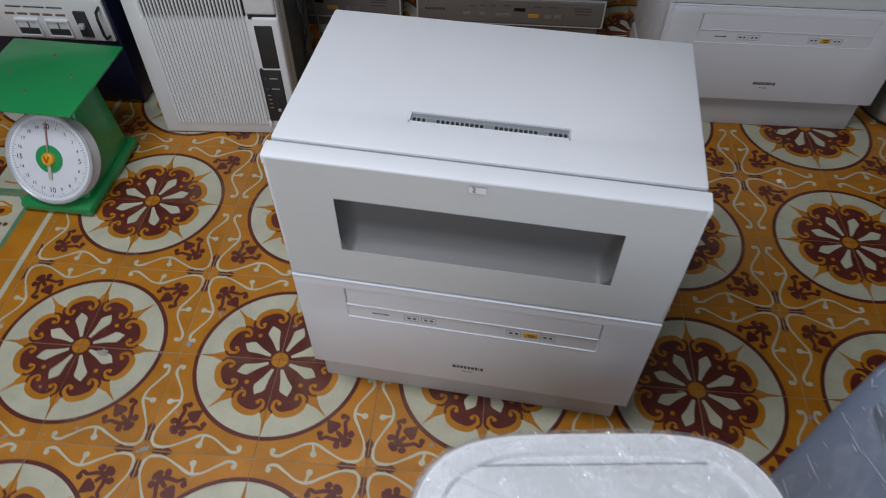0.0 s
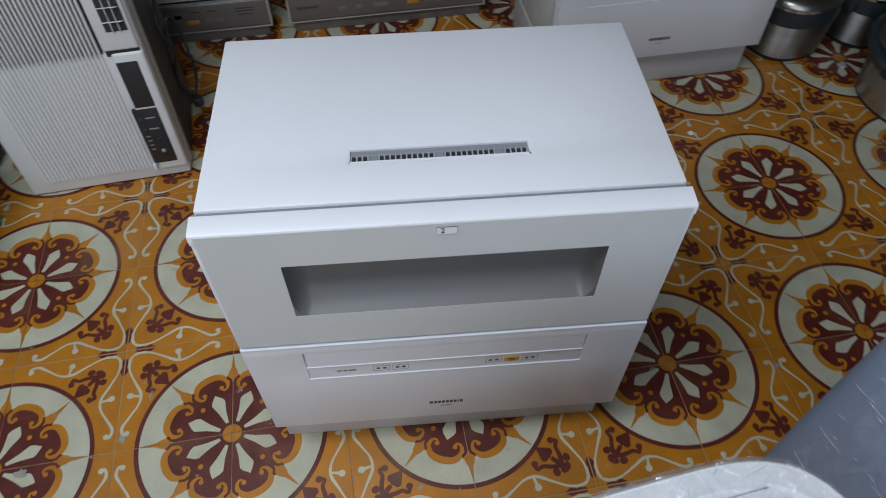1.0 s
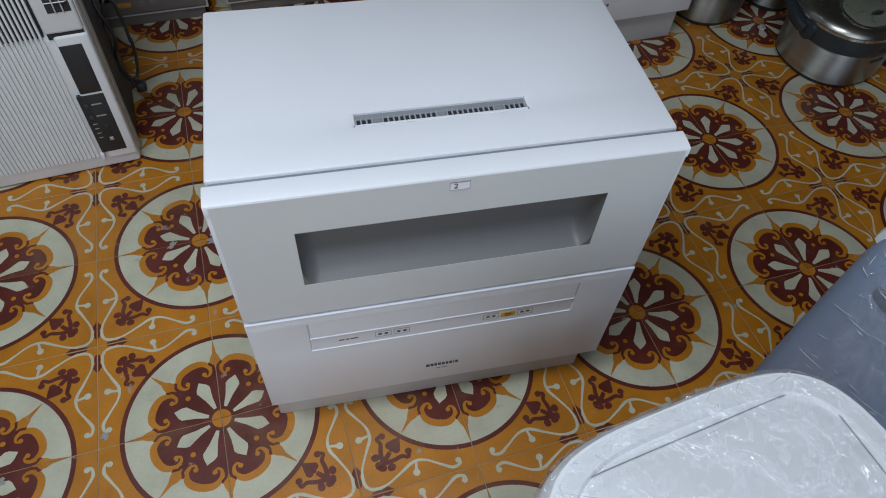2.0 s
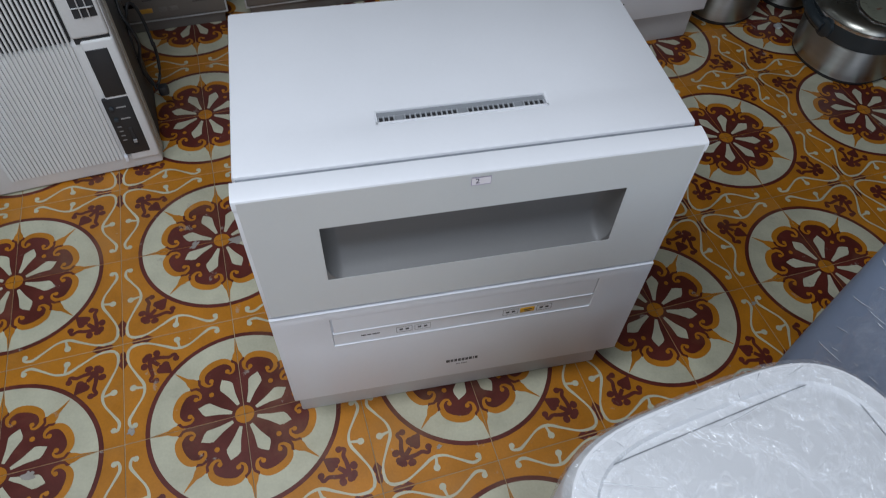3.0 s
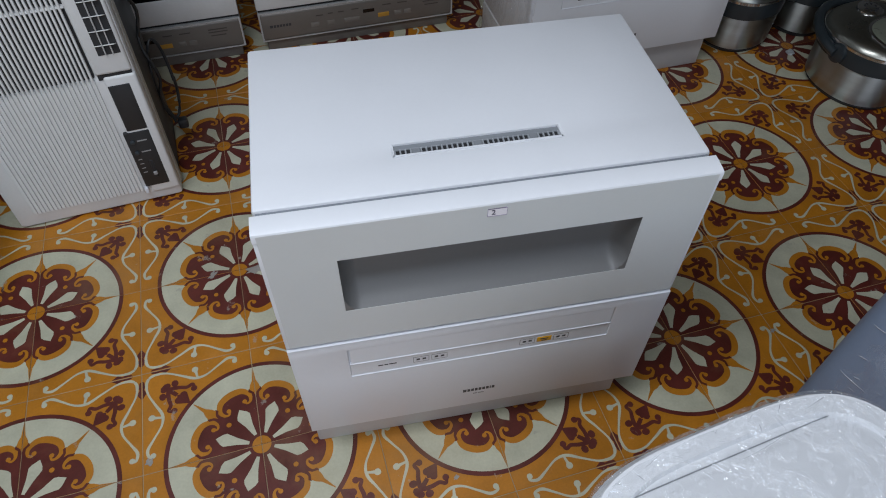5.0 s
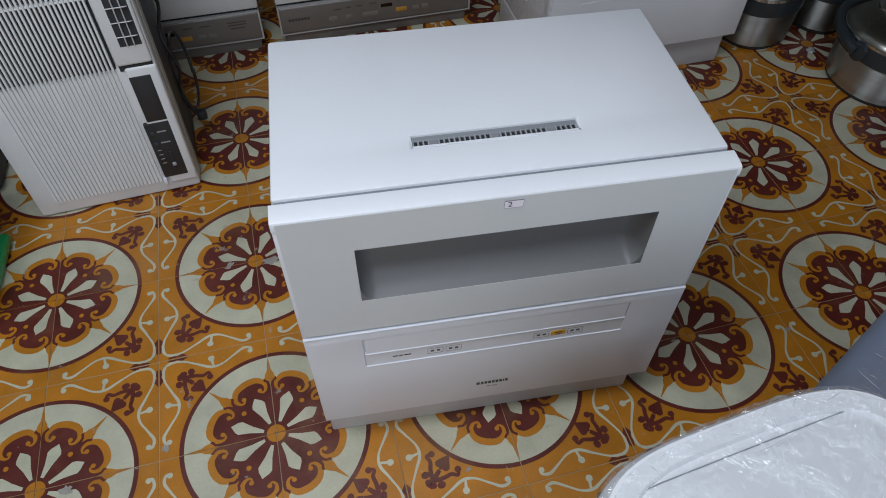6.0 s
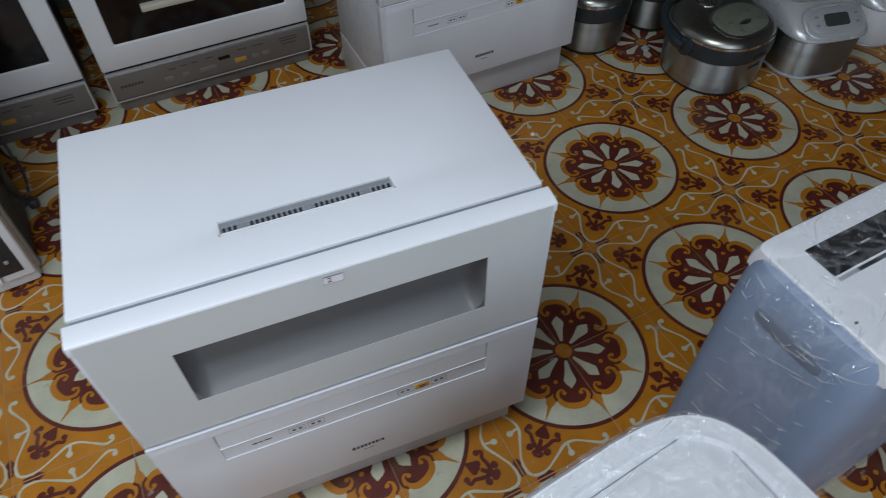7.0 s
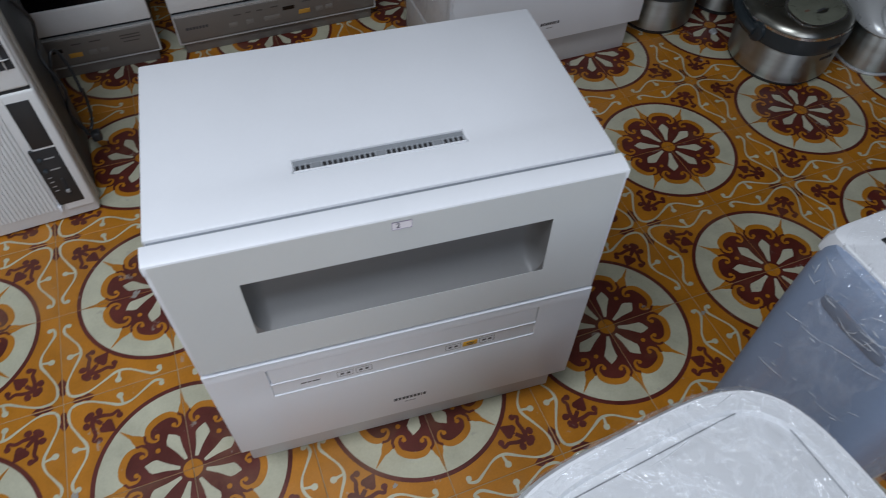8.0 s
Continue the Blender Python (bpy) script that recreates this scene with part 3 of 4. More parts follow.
# ---- kitchen scale ----
def spring_scale(m):
    sc = thing("spring_scale", m, "green enamelled spring scale with a round white dial", "scale")
    part("base", box(-0.086, 0.086, -0.125, 0.132, 0.006, 0.03, 0.008), GREEN, sc)
    case = bmesh.new()
    bmesh.ops.create_cube(case, size=1)
    for v in case.verts:
        up, back = v.co.z > 0, v.co.y > 0
        v.co = Vector((v.co.x * (0.12 if up else 0.15), 0.11 if back else (0.02 if up else -0.095), 0.235 if up else 0.028))
    bmesh.ops.bevel(case, geom=case.edges[:], offset=0.01, segments=2, profile=0.5, affect="EDGES")
    part("case", case, GREEN, sc)
    part("neck", box(-0.03, 0.03, 0.03, 0.09, 0.232, 0.25), GREEN, sc)
    tray = part("tray", box(-0.16, 0.108, -0.066, 0.188, 0.247, 0.254, 0.003), GREEN, sc, "flat green weighing plate")
    for x, y in ((-0.03, 0.0), (-0.03, 0.131), (-0.1, 0.066), (0.043, 0.066)):
        part("rivet", turned([(0.0045, 0), (0.0035, 0.0015), (0.001, 0.002)], 12), RUST, tray, m=pose(x, y, 0.254))
    dial = part("dial", turned([(0.1, -0.02), (0.1, 0.012), (0.094, 0.016), (0.0935, 0.012)], 64), DIAL, sc, "round white dial", m=pose(0.008, -0.062, 0.122, 58, 0, 0))
    part("dial_rim", tube([(0.099 * math.cos(a * math.pi / 24), 0.099 * math.sin(a * math.pi / 24), 0.014) for a in range(49)], 0.004), SILVER, dial)
    ticks = bmesh.new()
    for k in range(100):
        a = 2 * math.pi * k / 100
        inner = 0.083 if k % 5 else 0.079
        p, q, t = Vector((math.sin(a), math.cos(a), 0)), Vector((math.cos(a), -math.sin(a), 0)), 0.0004
        ticks.faces.new([ticks.verts.new(v + Vector((0, 0, 0.0125))) for v in (p * inner - q * t, p * inner + q * t, p * 0.088 + q * t, p * 0.088 - q * t)])
    part("tick_ring", ticks, INK, dial)
    for n in range(20):
        a = 2 * math.pi * n / 20
        big = n % 5 == 0
        text_part("numeral", str(n if n else 20), 0.016 if big else 0.0105, 0.0001, INK, dial, pose(0.071 * math.sin(a), 0.071 * math.cos(a), 0.0127))
    part("hub_ring", turned([(0.031, 0), (0.031, 0.002)], 32), GREEN, dial, m=pose(0, 0, 0.0125))
    part("hub", turned([(0.015, 0), (0.014, 0.006), (0.011, 0.0085)], 24), YELLOW, dial, m=pose(0, 0, 0.0145))
    part("pointer", box(-0.0015, 0.0015, 0.01, 0.08, 0.0150, 0.0165), FADED_RED, dial, "faded red pointer")
    part("hub_mark", box(-0.0015, 0.0015, -0.008, 0.008, 0.0225, 0.0238), RED, dial, m=pose(-0.003, 0, 0, 0, 0, 22))
    part("hub_mark", box(-0.0015, 0.0015, -0.008, 0.008, 0.0225, 0.0238), RED, dial, m=pose(0.003, 0, 0, 0, 0, -22))
    part("pointer_tail", box(-0.004, 0.004, -0.045, -0.01, 0.015, 0.0165), HANDLE, dial)
    for x in (-0.068, 0.068):
        for y in (-0.105, 0.112):
            part("foot", turned([(0.012, 0), (0.012, 0.007)], 12), GAP, sc, m=pose(x, y, 0))
    return sc


spring_scale(pose(-0.592, 0.462, 0, 0, 0, -3))


def voltage_stabiliser(m):
    vs = thing("voltage_stabiliser", m, "navy voltage stabiliser with two meters on its pale front panel", "stabiliser")
    part("case", box(-0.2, 0.2, 0.0, 0.36, 0.012, 0.42, 0.008), NAVY, vs)
    plate = part("front_panel", box(-0.195, 0.192, -0.008, 0.002, 0.200, 0.308, 0.002), METER_FACE, vs, "pale grey front panel")
    for x in (-0.012, 0.064):
        meter = part("meter", sheet((x - 0.029, x - 0.026, x + 0.026, x + 0.029), (0.211, 0.214, 0.252, 0.255), -0.016, -0.007, holes=[(1, 1)]), DIAL, plate)
        part("meter_face", box(x - 0.026, x + 0.026, -0.0105, -0.008, 0.214, 0.252), METER_FACE, meter)
        part("meter_mask", box(x - 0.026, x + 0.026, -0.014, -0.009, 0.214, 0.230, 0.001, 1), GAP, meter, "black lower mask")
        part("needle", box(x - 0.001, x + 0.001, -0.0125, -0.011, 0.226, 0.247), INK, meter)
    part("breaker", box(0.114, 0.143, -0.014, -0.007, 0.212, 0.280, 0.002), GAP, plate, "black breaker switch")
    part("breaker_lever", box(0.122, 0.135, -0.026, -0.014, 0.240, 0.252, 0.002), SILVER, plate)
    for x in (-0.184, 0.182):
        part("handle", tube([(x, -0.006, 0.214), (x, -0.026, 0.218), (x, -0.03, 0.232), (x, -0.03, 0.272), (x, -0.026, 0.288), (x, -0.006, 0.292)], 0.0035), BLACK, plate, "black carrying handle")
    part("panel_print", bars(bmesh.new(), -0.06, 0.09, -0.008, 0.263, 0.269, [1, 0.3, 1, 0.3, 1, 0.3, 1, 0.3, 1]), RUST, plate)
    part("panel_note", bars(bmesh.new(), -0.05, 0.09, -0.008, 0.283, 0.287, [3, 0.4, 4, 0.4, 3]), INK, plate)
    return vs


voltage_stabiliser(pose(-0.74, 0.748, 0, 0, 0, 0))


# ---- rice cookers ----
def round_cooker(m, r, h, label, handle=True, power=2.3, vent=True):
    ck = thing("rice_cooker", m, label, "rice cooker", "rice cookers")
    part("foot_ring", turned([(r * 0.9, 0), (r * 0.96, 0.010), (r * 0.95, 0.02)], power=power), GAP, ck)
    part("body", turned([(r * 0.93, 0.008), (r * 0.97, 0.016), (r * 0.99, h * 0.3), (r, h * 0.55), (r * 0.99, h * 0.6)], power=power), STEEL, ck, "brushed steel body")
    part("collar", turned([(r * 0.99, h * 0.56), (r * 1.035, h * 0.575), (r * 1.045, h * 0.70), (r * 1.03, h * 0.80), (r * 0.99, h * 0.82)], power=power), COOKER_BLACK, ck, "charcoal plastic collar")
    lid = part("lid", turned([(r * 1.0, h * 0.80), (r * 1.015, h * 0.82), (r * 0.985, h * 0.875), (r * 0.90, h * 0.925), (r * 0.75, h * 0.955), (r * 0.5, h * 0.985), (r * 0.1, h)], power=power), LID_STEEL, ck, "domed steel lid")
    part("lid_skirt", turned([(r * 1.0, h * 0.795), (r * 1.03, h * 0.80), (r * 1.025, h * 0.835), (r * 0.99, h * 0.84)], power=power), CHROME, ck, "polished lid rim")
    if vent:
        cap = part("steam_vent", turned([(r * 0.26, 0), (r * 0.25, 0.008), (r * 0.21, 0.011)], 28), CHROME, lid, m=pose(0, r * 0.46, h * 0.965, 4, 0, 0))
        for k in range(8):
            a = k * math.pi / 4
            part("vent_hole", turned([(0.0032, 0), (0.0032, 0.0012)], 8), GAP, cap, m=pose(r * 0.12 * math.cos(a), r * 0.12 * math.sin(a), 0.0105))
        part("window_rim", turned([(r * 0.66, 0), (r * 0.66, 0.004), (r * 0.63, 0.0055)], 40, sy=0.74, power=2.6), CHROME, lid, m=pose(0, -r * 0.36, h * 0.952, 7, 0, 0))
        window = part("lid_window", turned([(r * 0.61, 0), (r * 0.61, 0.006), (r * 0.57, 0.008)], 40, sy=0.72, power=2.6), OLIVE_LID, lid, "dusty clear window", m=pose(0, -r * 0.36, h * 0.952, 7, 0, 0))
        for x, y, w in ((-0.04, 0.0, 0.008), (0.045, 0.012, 0.007), (0.0, -0.012, 0.014)):
            part("lid_print", box(x - w, x + w, y - 0.003, y + 0.003, 0.0078, 0.0084), RUST if w < 0.01 else INK, window)
        part("latch", box(-0.022, 0.022, -r * 1.075, -r * 0.98, h * 0.62, h * 0.68, 0.004), BLACK, ck)
        part("front_badge", box(-0.022, 0.022, -r * 1.005, -r * 0.98, h * 0.44, h * 0.49, 0.002), GAP, ck)
    if handle:
        arc = [math.pi * k / 20 for k in range(21)]
        pts = [(r * 1.10 * math.cos(a), r * 1.2 * math.sin(a), h * 0.70 + r * 0.16 * math.sin(a)) for a in arc]
        strap = tube(pts, 0.013, 12)
        part("carry_handle", strap, COOKER_BLACK, ck, "charcoal carrying handle folded back")
        for s in (-1, 1):
            part("handle_pivot", turned([(0.026, 0), (0.024, 0.012), (0.018, 0.015)], 20), COOKER_BLACK, ck, m=pose(s * r * 1.0, 0, h * 0.69, 0, 90 * s, 0))
    return ck


round_cooker(pose(1.68, 0.605, 0, 0, 0, 8), 0.131, 0.187, "round steel rice cooker with a charcoal collar and domed lid")
round_cooker(pose(1.468, 0.905, 0, 0, 0, 10), 0.105, 0.19, "round steel rice cooker with a dark collar beside the dishwasher", vent=False, handle=False)
round_cooker(pose(1.695, 0.905, 0, 0, 0, 20), 0.085, 0.18, "small steel rice cooker behind the larger one", vent=False)


def silver_cooker(m, body_mat, label):
    ck = thing("rice_cooker", m, label, "rice cooker", "rice cookers")
    part("foot_ring", rounded_case([(0.108, 0.128, 0, 0), (0.114, 0.134, 0, 0.008), (0.113, 0.133, 0, 0.012)], 3.2), SILVER, ck)
    part("body", rounded_case([(0.108, 0.128, 0, 0.010), (0.113, 0.133, 0, 0.02), (0.117, 0.137, 0, 0.10), (0.114, 0.134, 0, 0.125)], 3.2), body_mat, ck)
    lid = part("lid", rounded_case([(0.114, 0.134, 0, 0.120), (0.121, 0.141, 0, 0.127), (0.121, 0.140, 0.001, 0.134), (0.119, 0.128, 0.012, 0.150), (0.114, 0.108, 0.030, 0.170), (0.106, 0.094, 0.041, 0.184), (0.10, 0.088, 0.043, 0.187), (0.05, 0.05, 0.043, 0.1875)], 3.8), COOKER_SILVER, ck, "silver painted lid")
    part("lid_plate", rounded_case([(0.096, 0.084, 0, -0.004), (0.096, 0.084, 0, 0.002), (0.093, 0.081, 0, 0.0035)], 6), DUSTY_SILVER, lid, "dusty flat lid plate", m=pose(0, 0.043, 0.187))
    part("steam_vent", turned([(0.026, 0), (0.024, 0.008), (0.016, 0.011)], 20), CHROME, lid, m=pose(0, 0.095, 0.189))
    face = part("control_face", rounded_case([(0.090, 0.050, 0, -0.012), (0.090, 0.050, 0, 0.003), (0.086, 0.046, 0, 0.006), (0.06, 0.03, 0, 0.0065)], 3), COOKER_SILVER, ck, "sloping control face", m=pose(0, -0.0955, 0.159, 31.6, 0, 0))
    part("face_shield", rounded_case([(0.076, 0.038, 0, 0.002), (0.076, 0.038, 0, 0.009), (0.071, 0.034, 0, 0.0115)], 2.8), SILVER, face, "glossy clear shield")
    part("display", rounded_case([(0.036, 0.018, 0, 0.008), (0.036, 0.018, 0, 0.0125)], 8), LCD, face, "grey display")
    for x in (-0.058, 0.058):
        for y in (-0.012, 0.012):
            part("button", rounded_case([(0.006, 0.004, 0, 0.009), (0.005, 0.003, 0, 0.0128)], 4), VENT_GREY, face, m=pose(x, y, 0))
    part("lid_mark", box(-0.03, -0.022, 0.02, 0.03, 0.1890, 0.1912), BLUE_INK, ck)
    return ck


SILVER_COOKERS = [(pose(1.958, 0.555, 0, 0, 0, -14), STEEL, "silver rice cooker with a glossy sloping control face"), (pose(2.26, 0.58, 0, 0, 0, -10), OLD_WHITE, "white rice cooker with a silver lid")]


# ---- film-wrapped appliances ----
def rounded_case(levels, corner, seg=64):
    """Stacked rounded rectangles: half width, half depth, offset in y, height."""
    bm = bmesh.new()
    rings = []
    for hx, hy, oy, z in levels:
        ring = []
        for k in range(seg):
            a = 2 * math.pi * (k + 0.5) / seg
            c, s = math.cos(a), math.sin(a)
            f = (abs(c) ** corner + abs(s) ** corner) ** (-1 / corner)
            ring.append(bm.verts.new((hx * f * c, hy * f * s + oy, z)))
        rings.append(ring)
    for a, b in zip(rings, rings[1:]):
        for k in range(seg):
            bm.faces.new((a[k], a[(k + 1) % seg], b[(k + 1) % seg], b[k]))
    bm.faces.new(rings[0][::-1])
    bm.faces.new(rings[-1])
    return bm


for place, skin, words in SILVER_COOKERS:
    silver_cooker(place, skin, words)


def creases(surface, count, spans, lean, seed, thick=0.0005):
    """Sharp folds of the film: thin drawn ridges that follow surface(u, v), most of them along one direction. Their
    pale colour stands in for glints.
    """
    rng = random.Random(seed)
    verts, faces = [], []
    (u0, u1), (v0, v1), (short, long) = spans
    for _ in range(count):
        u, v = rng.uniform(u0, u1), rng.uniform(v0, v1)
        a = math.radians(rng.gauss(lean[0], lean[1]))
        size = short + (long - short) * rng.random() ** 2.5
        bend, r = rng.uniform(-1.5, 1.5), thick * rng.uniform(0.5, 1.3)
        line = []
        for k in range(8):
            t = size * (k / 7 - 0.5)
            p, q = u + t * math.cos(a) - bend * t * t * math.sin(a), v + t * math.sin(a) + bend * t * t * math.cos(a)
            line.append(Vector(surface(min(max(p, u0), u1), min(max(q, v0), v1))))
        if (line[-1] - line[0]).length < short * 0.5:
            continue
        start = len(verts)
        for k, p in enumerate(line):
            ahead = (line[min(k + 1, 7)] - line[max(k - 1, 0)]).normalized()
            side = ahead.cross(Vector((0.31, 0.2, 0.93))).normalized()
            up = side.cross(ahead)
            w = r * (0.15 + math.sin(math.pi * k / 7))
            verts += [p + w * (math.cos(b) * side + math.sin(b) * up) for b in (0, 1.05, 2.09, 3.14, 4.19, 5.24)]
        for k in range(7):
            for b in range(6):
                c = (b + 1) % 6
                faces.append((start + 6 * k + b, start + 6 * k + c, start + 6 * k + 6 + c, start + 6 * k + 6 + b))
    bm = bmesh.new()
    me = bpy.data.meshes.new("folds")
    me.from_pydata(verts, [], faces)
    bm.from_mesh(me)
    bpy.data.meshes.remove(me)
    return bm


def wrapped_purifier(m):
    ob = thing("air_purifier", m, "white appliance with a recessed top, wrapped in clear stretch film", "air purifier")
    hx, hy, h = 0.181, 0.175, 0.538
    levels = [(hx * 0.93, hy * 0.93, 0, 0), (hx * 0.96, hy * 0.96, 0, 0.02), (hx, hy, 0, h * 0.6), (hx, hy, 0, h - 0.035), (hx * 0.99, hy * 0.99, 0, h - 0.012), (hx * 0.965, hy * 0.96, 0, h - 0.001), (hx * 0.86, hy * 0.86, 0, h), (hx * 0.845, hy * 0.845, 0, h - 0.006), (hx * 0.83, hy * 0.83, 0, h - 0.005)]
    part("case", rounded_case(levels, 4.0, 96), WRAP_WHITE, ob)
    ring = []
    for k in range(97):
        a = 2 * math.pi * k / 96
        c, n = math.cos(a), math.sin(a)
        r = (abs(c) ** 12 + abs(n) ** 12) ** (-1 / 12)
        ring.append(((hx - 0.036) * r * c, (hy - 0.036) * r * n, h - 0.0042))
    part("lid_gap", tube(ring, 0.0007, 6), VENT_GREY, ob, "thin dark gap round the lid")
    part("top_inset", rounded_case([(hx * 0.74, hy * 0.74, 0, h - 0.008), (hx * 0.74, hy * 0.74, 0, h - 0.003), (hx * 0.72, hy * 0.72, 0, h - 0.002)], 9), WRAP_WHITE, ob)
    film = bmesh.new()
    rings, seg = [], 160
    for j in range(34):
        z = h + 0.004 if j > 24 else h * j / 24 * 0.985 + 0.002
        k = 1.0 if j < 24 else 0.985 - (j - 24) / 10 * 0.96
        rings.append([])
        for i in range(seg):
            a = 2 * math.pi * i / seg
            c, s = math.cos(a), math.sin(a)
            f = (abs(c) ** 4 + abs(s) ** 4) ** (-1 / 4)
            n = noise.noise(Vector((c * 3, s * 3, z * 7))) * 0.004 + noise.noise(Vector((c * 11, s * 11, z * 20 + k * 9))) * 0.002
            dz = noise.noise(Vector((c * f * k * 5, s * f * k * 5, 3))) * 0.003 + noise.noise(Vector((c * f * k * 16, s * f * k * 16, 7))) * 0.0018 if j > 24 else 0
            rings[-1].append(film.verts.new(((hx + 0.0022 + n * 0.7) * f * c * k, (hy + 0.0022 + n * 0.7) * f * s * k, z + dz)))
    for a, b in zip(rings, rings[1:]):
        for i in range(seg):
            film.faces.new((a[i], a[(i + 1) % seg], b[(i + 1) % seg], b[i]))
    film.faces.new(rings[-1])
    wrap = part("stretch_film", film, TAUT_FILM, ob, "creased clear stretch film")
    wrap.visible_shadow = False

    def lid(u, v):
        """A point of the film over the top, dropping over the rounded rim."""
        k = ((u / hx) ** 4 + (v / hy) ** 4) ** 0.25
        u, v = (p * min(1.0, 0.955 / max(k, 0.01)) for p in (u, v))
        return (u, v, h + 0.0045 - max(min(k, 0.955) - 0.9, 0) * 0.12)

    wide = ((-hx * 0.94, hx * 0.94), (-hy * 0.94, hy * 0.94))
    folds = creases(lid, 10, wide + ((0.012, 0.08),), (35, 30), 3, 0.0003)
    join(folds, creases(lid, 8, wide + ((0.008, 0.05),), (115, 40), 4, 0.0003))
    join(folds, creases(lid, 18, ((-hx * 0.8, hx * 0.8), (hy * 0.84, hy * 0.97), (0.008, 0.04)), (10, 30), 5, 0.0003))
    tagged(part("film_folds", folds, FOLD, wrap), kind="stuff")
    return ob


wrapped_purifier(pose(0.505, -0.530, 0, 0, 0, 5.3))


def wrapped_dehumidifier(m):
    ob = thing("dehumidifier", m, "blue-grey dehumidifier with a white top, wrapped in clear stretch film", "dehumidifier")
    hx, hy, h = 0.185, 0.102, 0.566
    part("base", rounded_case([(hx * 0.9, hy * 0.9, 0, 0), (hx * 0.97, hy * 0.97, 0, 0.012), (hx * 0.98, hy * 0.98, 0, 0.05)], 6), BEIGE, ob)
    part("case", rounded_case([(hx * 0.98, hy * 0.97, 0, 0.045), (hx * 1.01, hy * 1.0, 0, 0.10), (hx * 1.015, hy * 1.01, 0, 0.28), (hx * 1.005, hy * 1.01, 0, h * 0.75), (hx * 0.995, hy * 0.995, 0, h - 0.05), (hx * 0.975, hy * 0.965, 0, h - 0.022), (hx * 0.945, hy * 0.92, 0, h - 0.006), (hx * 0.90, hy * 0.84, 0, h - 0.001)], 7, 96), BLUE_GREY, ob)
    top = part("top_cover", rounded_case([(hx * 0.90, hy * 0.99, 0, h - 0.03), (hx * 0.90, hy * 0.985, 0, h - 0.02), (hx * 0.90, hy * 0.96, 0, h - 0.007), (hx * 0.90, hy * 0.92, 0, h + 0.001), (hx * 0.89, hy * 0.86, 0, h + 0.0025), (hx * 0.5, hy * 0.5, 0, h + 0.003)], 20, 160), WRAP_WHITE, ob, "white top cover")
    screen = part("display", box(-0.125, 0.12, 0.018, 0.062, h - 0.004, h + 0.0035, 0.002), BLACK_GLASS, top, "black control display")
    part("display_edge", box(-0.125, 0.12, 0.010, 0.017, h - 0.004, h + 0.003, 0.001, 1), SILVER, top)
    for k in range(6):
        part("display_print", box(-0.09 + 0.03 * k, -0.075 + 0.03 * k, 0.032 + 0.006 * (k % 2), 0.034 + 0.006 * (k % 2), h + 0.003, h + 0.0038), PALE_INK, screen)
    part("flap_gap", box(-0.155, 0.15, -0.036, -0.033, h - 0.004, h + 0.0026), GAP, top)
    # a low raised pad; its darker colour replaces the shade of a recess
    grip = part("side_grip", rounded_case([(0.046, 0.0115, 0, 0), (0.046, 0.0115, 0, 0.0015), (0.042, 0.008, 0, 0.0022)], 4), GRIP, ob, "side grip, its shaded recess drawn as a darker low pad", m=pose(-hx * 0.996, 0.0, 0.510, 0, -90, 0) @ pose(0, 0, 0, 0, 0, 90))
    film = rounded_case([(hx * (1.036 - 0.033 * (j / 40) ** 2) + 0.001 * math.sin(j * 1.3), hy * (1.045 - 0.035 * (j / 40) ** 2) + 0.001 * math.sin(j * 2.1), 0, 0.006 + (h - 0.03) * j / 40) for j in range(41)] + [(hx * 0.99, hy * 0.985, 0, h - 0.008), (hx * 0.95, hy * 0.93, 0, h + 0.006)] + [(hx * k, hy * k, 0, h + 0.007) for k in (0.85, 0.7, 0.55, 0.4, 0.25, 0.1)], 4.4, 180)
    wrap = part("stretch_film", crumple(film, 0.0014, 26), FILM, ob, "creased clear stretch film")
    wrap.visible_shadow = False

    def end_face(u, v):
        """A point of the film on the grip side, rounding off to front and back."""
        return (-hx * 1.028 * (1 - min(abs(u) / (hy * 1.06), 0.99) ** 4.4) ** (1 / 4.4) + max(v - h + 0.045, 0) ** 2 * 7, u, v)

    def over(u, v):
        k = ((u / hx) ** 6 + (v / hy) ** 6) ** (1 / 6)
        u, v = (p * min(1.0, 0.94 / max(k, 0.01)) for p in (u, v))
        return (u, v, h + 0.0075 - max(abs(u) / hx - 0.90, 0) * 0.16)

    folds = creases(end_face, 42, ((-hy * 0.85, hy * 0.85), (0.24, h - 0.02), (0.01, 0.09)), (-22, 9), 6)
    join(folds, creases(end_face, 30, ((-hy * 0.8, hy * 0.8), (h - 0.06, h - 0.01), (0.006, 0.035)), (-50, 40), 7))
    join(folds, creases(over, 22, ((-hx * 0.97, -hx * 0.85), (-hy * 0.75, hy * 0.75), (0.006, 0.03)), (20, 40), 8))
    join(folds, creases(over, 22, ((-hx * 0.9, hx * 0.9), (-hy * 0.85, hy * 0.85), (0.01, 0.08)), (70, 30), 9))
    tagged(part("film_folds", folds, FOLD, wrap), kind="stuff")
    return ob


wrapped_dehumidifier(pose(0.9816, -0.334, 0, 0, 0, 1.5))


# ---- floor tiles ----
def paint(bm, pts, z, slot):
    f = bm.faces.new([bm.verts.new((x, y, z)) for x, y in pts])
    f.material_index = slot


